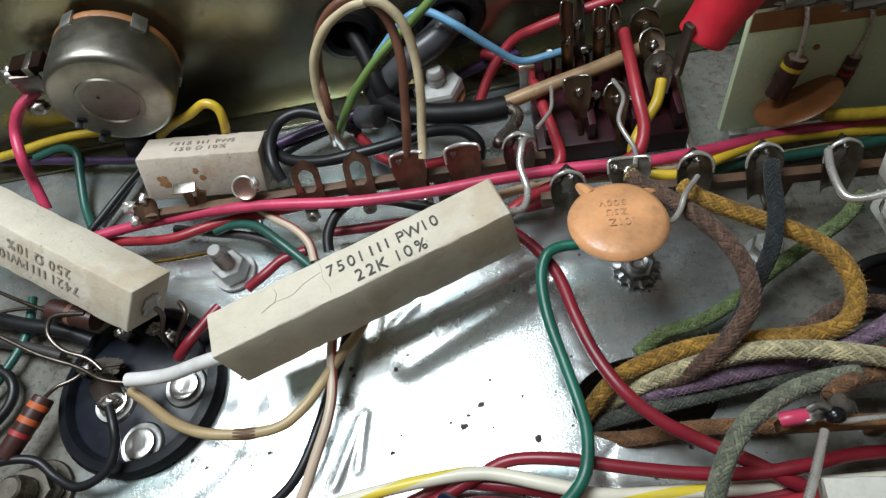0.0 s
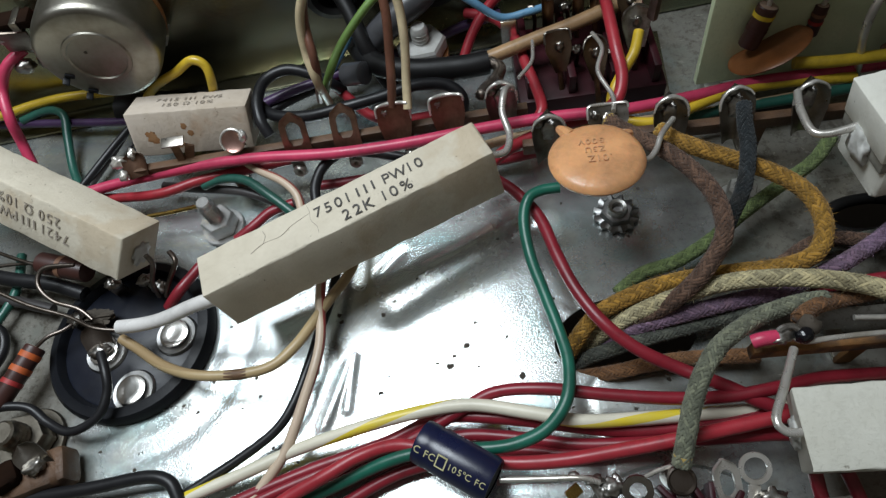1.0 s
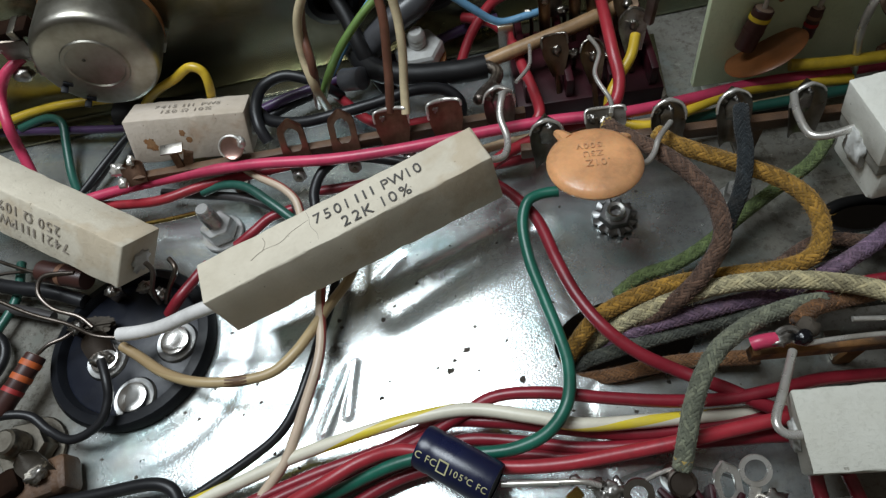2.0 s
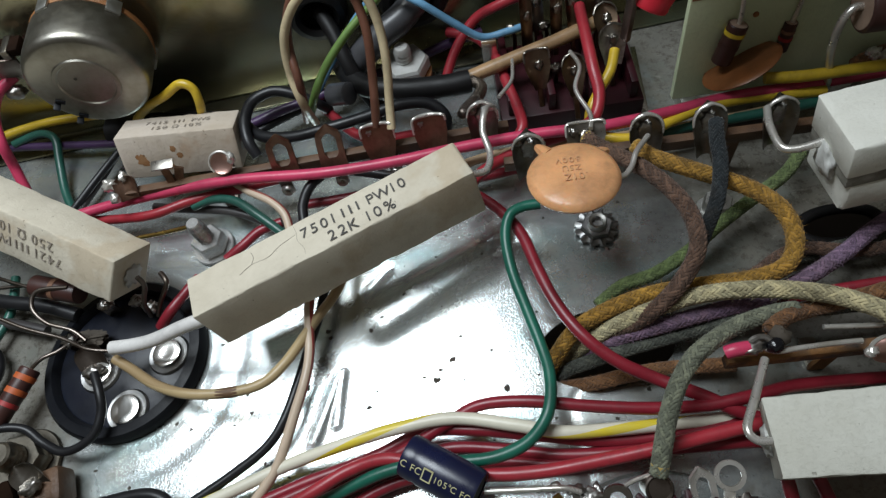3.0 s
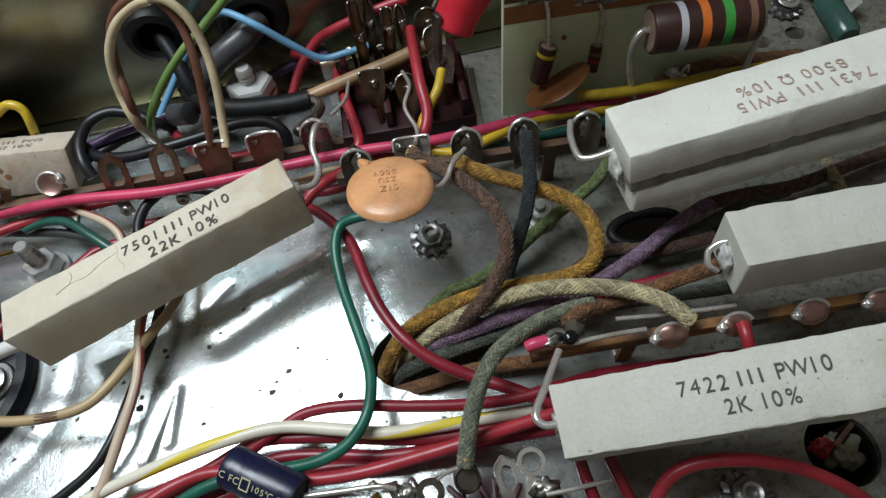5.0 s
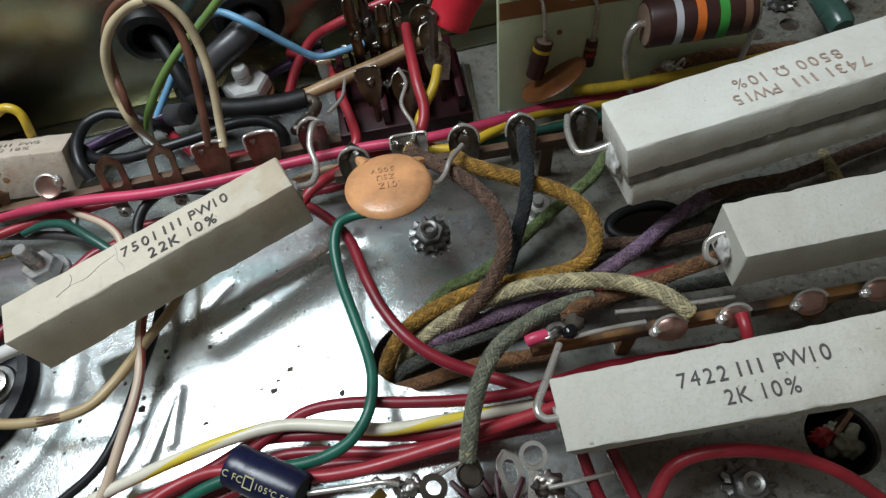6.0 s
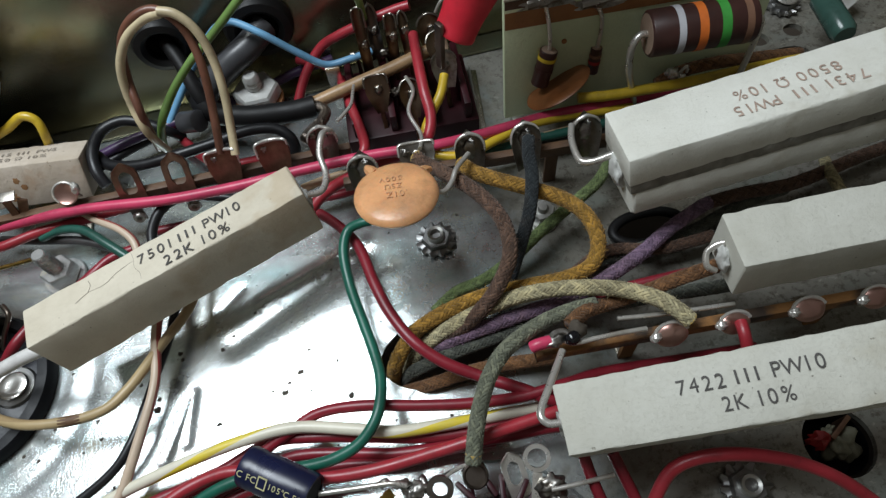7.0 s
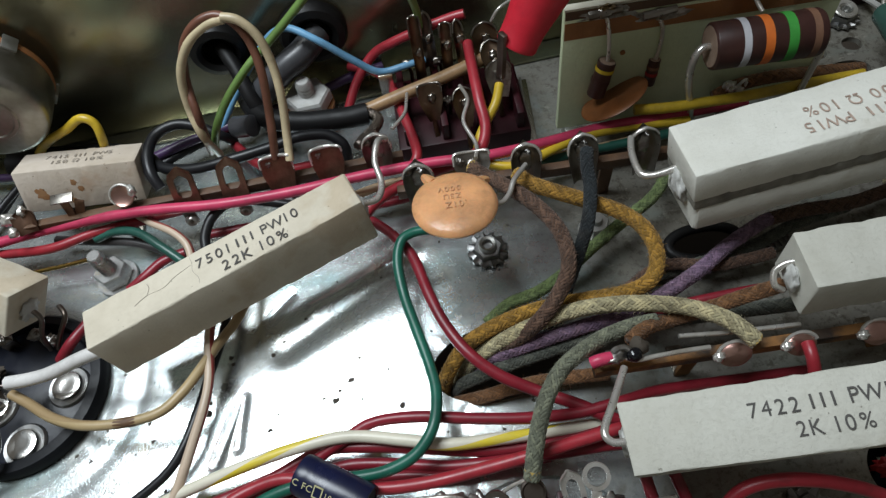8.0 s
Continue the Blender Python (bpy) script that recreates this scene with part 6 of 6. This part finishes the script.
wire("cloth_wire", "rust-brown cloth wire coming out of the plate hole", 0.150, M["c_rust"],
     [(6.70, 4.14, 0.30), (5.76, 4.26, 0.30), (5.09, 4.29, 0.25), (4.60, 4.30, 0.10), (4.14, 4.46, -0.40)])
wire("cloth_wire", "dark brown cloth wire near the hole", 0.140, M["c_brown"],
     [(10.14, 5.49, 0.50), (9.19, 5.49, 0.50), (8.27, 5.77, 0.40), (7.43, 5.46, 0.40), (6.90, 5.42, 0.40)])
wire("insulated_wire", "dark green plastic wire bending over the bare plate", 0.115, M["green"],
     [(4.36, 7.10, 1.20), (4.07, 7.11, 1.20), (3.83, 7.00, 1.20), (3.69, 6.65, 1.10), (3.68, 6.06, 1.00), (3.77, 5.36, 1.00), (3.85, 4.77, 1.00), (3.87, 4.27, 1.05), (3.73, 3.76, 1.10), (3.40, 3.44, 1.00), (2.94, 3.32, 0.90), (2.45, 3.35, 0.80), (1.84, 3.45, 0.70), (1.12, 3.43, 0.60), (0.18, 3.22, 0.40), (-1.11, 2.89, 0.30)])
wire("insulated_wire", "red plastic wire crossing the bare plate", 0.125, M["red2"],
     [(3.35, 7.82, 0.80), (3.68, 7.36, 0.90), (3.96, 6.78, 0.95), (4.09, 5.99, 1.00), (4.24, 5.37, 1.00), (4.50, 4.79, 1.00), (4.89, 4.35, 0.90), (5.40, 4.00, 0.80), (5.94, 3.65, 0.80), (6.47, 3.31, 0.70), (7.22, 3.03, 0.50), (8.55, 2.77, 0.30)])
wire("insulated_wire", "dark red plastic wire in the lower bundle", 0.115, M["red2"],
     [(-1.57, 3.04, 0.30), (-0.57, 3.33, 0.30), (0.55, 3.59, 0.30), (1.39, 3.71, 0.40), (2.24, 3.98, 0.60), (2.78, 4.13, 0.70), (3.49, 4.03, 0.80), (4.34, 3.80, 0.80), (5.17, 3.61, 0.80), (5.95, 3.51, 0.80), (6.68, 3.53, 0.80), (7.37, 3.60, 0.60), (8.53, 3.54, 0.40), (9.96, 3.42, 0.30)])
wire("insulated_wire", "cream plastic wire with a yellow stripe", 0.125, M["creamstripe"],
     [(-3.68, 2.98, 0.30), (-2.42, 3.34, 0.30), (-1.24, 3.62, 0.35), (-0.35, 3.84, 0.40), (0.70, 3.96, 0.60), (1.61, 4.02, 0.70), (2.40, 4.00, 0.70), (3.25, 3.73, 0.75), (3.91, 3.51, 0.75), (4.68, 3.43, 0.70), (5.38, 3.39, 0.60), (6.18, 3.35, 0.50), (7.09, 3.30, 0.45), (8.39, 3.24, 0.40)])
wire("insulated_wire", "dark red plastic wire in the lower bundle", 0.120, M["red2"],
     [(-2.22, 2.98, 0.30), (-1.25, 3.27, 0.30), (-0.15, 3.54, 0.30), (1.00, 3.75, 0.30), (1.86, 3.96, 0.40), (2.68, 3.82, 0.50), (3.53, 3.59, 0.50), (4.38, 3.36, 0.50), (5.16, 3.26, 0.50), (5.96, 3.23, 0.50), (6.70, 3.26, 0.50), (7.89, 3.19, 0.40), (9.35, 3.19, 0.30)])
wire("insulated_wire", "bright red plastic wire leading toward the large resistor", 0.125, M["red"],
     [(-1.11, 2.83, 0.50), (-0.41, 3.14, 0.60), (0.21, 3.35, 0.70), (0.72, 3.54, 0.70), (1.28, 3.62, 0.60), (1.95, 3.39, 0.60), (2.71, 3.14, 0.70), (3.47, 3.03, 0.80), (4.33, 3.02, 0.90), (5.10, 3.03, 1.00), (5.80, 3.07, 1.00), (6.50, 3.10, 1.00), (7.19, 3.04, 0.90), (8.24, 3.02, 0.60), (9.72, 3.05, 0.40)])
wire("insulated_wire", "dark red plastic wire in the lower bundle", 0.120, M["red2"],
     [(-0.40, 3.16, 0.13), (0.85, 3.46, 0.13), (1.65, 3.66, 0.16), (2.25, 3.68, 0.26), (2.94, 3.53, 0.30), (3.81, 3.27, 0.40), (4.68, 3.14, 0.50), (5.54, 3.04, 0.60), (6.22, 2.97, 0.70), (6.91, 2.90, 0.60), (8.03, 2.87, 0.40)])
wire("insulated_wire", "dark red plastic wire low in the bundle", 0.115, M["red2"],
     [(-0.75, 2.56, 0.14), (0.25, 2.98, 0.18), (1.14, 3.28, 0.28), (2.03, 3.37, 0.30), (2.91, 3.34, 0.30), (3.69, 3.17, 0.35), (4.49, 3.13, 0.40), (5.37, 3.06, 0.40)])
wire("insulated_wire", "red plastic wire rising in an arch beside a lock washer", 0.120, M["red"],
     [(7.05, 1.29, 0.50), (7.26, 1.57, 0.80), (7.56, 1.86, 1.10), (7.94, 1.92, 1.30), (8.49, 1.81, 1.40), (9.13, 1.57, 1.30), (9.68, 1.25, 1.10), (10.16, 0.84, 0.80), (10.51, 0.45, 0.50)])
wire("insulated_wire", "red plastic wire going down beside the large resistor", 0.110, M["red2"],
     [(6.47, 2.41, 1.20), (6.51, 2.13, 1.00), (6.57, 1.80, 0.80), (6.65, 1.39, 0.60)])
wire("insulated_wire", "red plastic wire going down beside the large resistor", 0.110, M["red2"],
     [(6.92, 2.33, 1.00), (6.98, 2.02, 0.90), (7.07, 1.64, 0.70), (7.13, 1.26, 0.60)])
wire("insulated_wire", "red plastic wire under the rusty strip", 0.120, M["red"],
     [(9.38, 3.58, 1.40), (9.34, 3.37, 1.40), (9.35, 3.13, 1.20), (9.39, 2.82, 0.80)])
wire("insulated_wire", "tan plastic wire with a burnt spot", 0.110, M["burnt"],
     [(-3.29, 6.10, 0.60), (-2.97, 5.86, 0.60), (-2.43, 5.44, 0.70), (-1.83, 5.15, 0.80), (-1.14, 5.04, 0.80), (-0.59, 5.08, 0.80), (-0.22, 5.33, 0.80), (0.02, 5.64, 0.75), (0.34, 6.12, 0.65), (0.62, 6.52, 0.55), (0.80, 6.95, 0.45), (0.86, 7.5, 0.40), (0.80, 8.2, 0.35)], burn=(26, 31))
wire("insulated_wire", "black plastic wire running from under the resistor", 0.100, M["black"],
     [(0.62, 8.1, 0.35), (0.55, 7.4, 0.40), (0.42, 6.78, 0.40), (0.28, 6.23, 0.40), (0.08, 5.71, 0.40), (-0.13, 5.12, 0.40), (-0.38, 4.55, 0.40), (-0.71, 4.18, 0.35), (-1.32, 3.85, 0.30), (-2.02, 3.52, 0.30), (-2.78, 3.13, 0.30), (-3.86, 2.67, 0.30)])
wire("insulated_wire", "cream plastic wire with a red stripe", 0.105, M["redstripe"],
     [(0.20, 7.95, 0.45), (0.24, 7.3, 0.5), (0.24, 6.80, 0.60), (0.20, 6.22, 0.70), (0.19, 5.53, 0.70), (0.10, 5.07, 0.70), (-0.12, 4.59, 0.60), (-0.34, 4.13, 0.50), (-0.56, 3.76, 0.40), (-1.03, 3.28, 0.30), (-1.53, 2.73, 0.30)])
wire("insulated_wire", "black plastic wire hanging from the tube socket", 0.095, M["black"],
     [(-3.57, 5.86, 0.70), (-3.43, 5.50, 0.70), (-3.42, 5.19, 0.60), (-3.60, 4.85, 0.50), (-4.10, 4.71, 0.40), (-4.53, 4.93, 0.40), (-4.85, 5.20, 0.50), (-5.28, 5.25, 0.60), (-5.85, 5.17, 0.60)])
wire("insulated_wire", "black plastic wire near the plate edge", 0.130, M["black"],
     [(-2.07, 3.03, 0.30), (-2.18, 3.43, 0.40), (-2.33, 3.68, 0.45), (-2.72, 3.79, 0.45), (-3.62, 3.77, 0.40), (-4.58, 3.79, 0.35), (-5.59, 3.90, 0.30)])
wire("insulated_wire", "black plastic wire arching beside the long resistor", 0.120, M["black"],
     [(0.19, 8.04, 0.70), (0.21, 8.34, 0.80), (0.40, 8.66, 0.90), (0.76, 8.88, 0.90), (1.31, 8.85, 0.80), (1.91, 8.65, 0.70), (2.50, 8.46, 0.60)])
wire("insulated_wire", "dark green plastic wire behind the long resistor", 0.110, M["dkgreen"],
     [(-2.03, 8.98, 0.60), (-1.59, 8.98, 0.70), (-1.10, 8.76, 0.80), (-0.67, 8.35, 0.80), (-0.28, 7.96, 0.70), (0.11, 7.57, 0.50)])
wire("insulated_wire", "dark grey plastic wire behind the long resistor", 0.110, M["dkgrey"],
     [(-2.96, 9.33, 0.40), (-2.25, 9.11, 0.40), (-1.31, 8.79, 0.45), (-0.66, 8.42, 0.40), (-0.02, 7.96, 0.40)])
wire("insulated_wire", "cream plastic wire with a red stripe behind the resistor", 0.100, M["redstripe"],
     [(-1.17, 9.24, 0.80), (-0.81, 8.88, 0.85), (-0.38, 8.54, 0.85), (-0.14, 8.23, 0.80), (-0.08, 7.91, 0.70)])
wire("insulated_wire", "red plastic wire under the long resistor", 0.120, M["red2"],
     [(-0.30, 8.27, 0.50), (-0.73, 8.18, 0.50), (-1.05, 7.94, 0.50), (-1.41, 7.77, 0.40)])
wire("insulated_wire", "dark red plastic wire behind the long resistor", 0.120, M["red2"],
     [(0.11, 8.63, 0.40), (0.98, 8.59, 0.40), (1.84, 8.56, 0.40), (2.69, 8.56, 0.40), (3.52, 8.44, 0.40), (4.26, 8.46, 0.40)])
wire("insulated_wire", "red plastic sleeve leading into the tube socket", 0.120, M["red2"],
     [(-1.83, 7.39, 0.60), (-2.07, 7.13, 0.60), (-2.33, 6.82, 0.60), (-2.62, 6.64, 0.40)])
wire("insulated_wire", "short pink wire stub in a solder joint", 0.120, M["pink"],
     [(6.22, 4.00, 1.50), (6.32, 4.00, 1.55), (6.51, 4.00, 1.55)])
wire("cable_sleeve", "black rubber sleeve over the shielded cable end", 0.280, M["rubber"],
     [(1.15, 11.81, 0.70), (1.38, 11.16, 0.90), (1.74, 10.70, 1.00), (2.42, 10.38, 1.05), (3.22, 10.20, 1.10), (3.70, 10.20, 1.10)])
wire("cloth_wire", "orange-brown cloth wire under the large carbon resistor", 0.160, M["c_rust"],
     [(10.50, 8.92, 0.80), (10.98, 8.99, 0.90), (11.69, 8.92, 1.00), (12.56, 8.88, 0.90), (13.63, 8.88, 0.70)])
wire("cloth_wire", "cream cloth stub rising beside the thick resistor", 0.130, M["c_cream"],
     [(13.00, 6.54, 0.30), (12.78, 6.16, 0.50), (12.60, 5.81, 0.70), (12.65, 5.64, 0.60)])
wire("cloth_wire", "grey braided wire beside the large hole", 0.140, M["c_dkgrey"],
     [(11.97, 6.14, 0.30), (10.87, 6.00, 0.35), (9.91, 5.78, 0.30), (8.82, 5.72, 0.25), (8.06, 5.69, 0.20)])
wire("insulated_wire", "red plastic wire passing under the rust-brown wire", 0.110, M["red2"],
     [(9.93, 4.71, 0.90), (9.26, 4.76, 0.90), (8.33, 4.83, 0.80), (7.40, 4.88, 0.60)])
# two dark wires added to stand in for dark reflections in the plate
wire("insulated_wire", "black plastic wire added over the dark area beside the banded resistor", 0.120, M["black"],
     [(-7.10, 7.10, 0.30), (-6.40, 7.12, 0.35), (-5.85, 6.80, 0.30), (-5.80, 6.35, 0.25), (-6.20, 5.90, 0.25), (-6.90, 5.70, 0.25)])
wire("insulated_wire", "dark green plastic wire added beside the black one", 0.105, M["dkgreen"],
     [(-7.00, 6.55, 0.22), (-6.40, 6.52, 0.25), (-6.05, 6.90, 0.30), (-5.75, 7.60, 0.30), (-5.80, 8.40, 0.30)])
wire("insulated_wire", "light green plastic wire dropping to a terminal tab", 0.095, M["ltgreen"],
     [(5.07, 11.13, 2.15), (5.05, 11.06, 2.60), (4.95, 10.92, 3.10), (4.85, 10.85, 3.60), (4.80, 11.2, 4.3), (4.78, 11.8, 4.62)])
bare_wire("thin tinned wire curving behind the test clip", [(6.47, 10.97, 2.05), (6.63, 10.98, 2.30), (7.01, 11.16, 2.34), (7.5, 11.5, 2.30), (8.2, 12.15, 2.20)], 0.03)
hook = thing("solder_lug", "small bright soldered lug under the large carbon resistor", "lug", (10.82, 8.93, 0.9))
part("stem", box(0.16, 0.05, 0.9, (0, 0.03, -0.42), 0.02), M["lugtin"], hook)
part("solder", merged(blob(0.12, (-0.03, 0, 0.06), (1.2, 0.9, 1), 0.6), blob(0.08, (0.14, -0.06, 0.0), (1, 1, 1.2), 0.6)), M["tin"], hook, "lumpy bright solder")
part("loop", tube([(0.1, -0.02, 0.05), (0.2, -0.05, 0.25), (0.26, -0.04, 0.12), (0.22, -0.03, -0.1)], 0.03, 8, 5), M["tin"], hook)
wire("insulated_wire", "thick black wire tucked under the cement resistor", 0.170, M["black"],
     [(-7.40, 8.30, 0.40), (-6.40, 8.00, 0.50), (-5.60, 7.72, 0.50), (-4.90, 7.52, 0.45), (-4.30, 7.25, 0.35)])
wire("insulated_wire", "dark grey wire tucked under the cement resistor", 0.130, M["dkgrey"],
     [(-7.30, 7.85, 0.25), (-6.40, 7.62, 0.30), (-5.60, 7.35, 0.30), (-4.95, 7.10, 0.25)])
# black tube added to darken the void between volume control and small resistor
wire("insulated_wire", "thick black tube added to fill the dark void under the volume control", 0.420, M["rubber"],
     [(-4.10, 11.60, 0.40), (-3.30, 11.45, 0.42), (-2.60, 11.30, 0.40), (-2.05, 11.22, 0.38), (-1.75, 11.15, 0.34)])
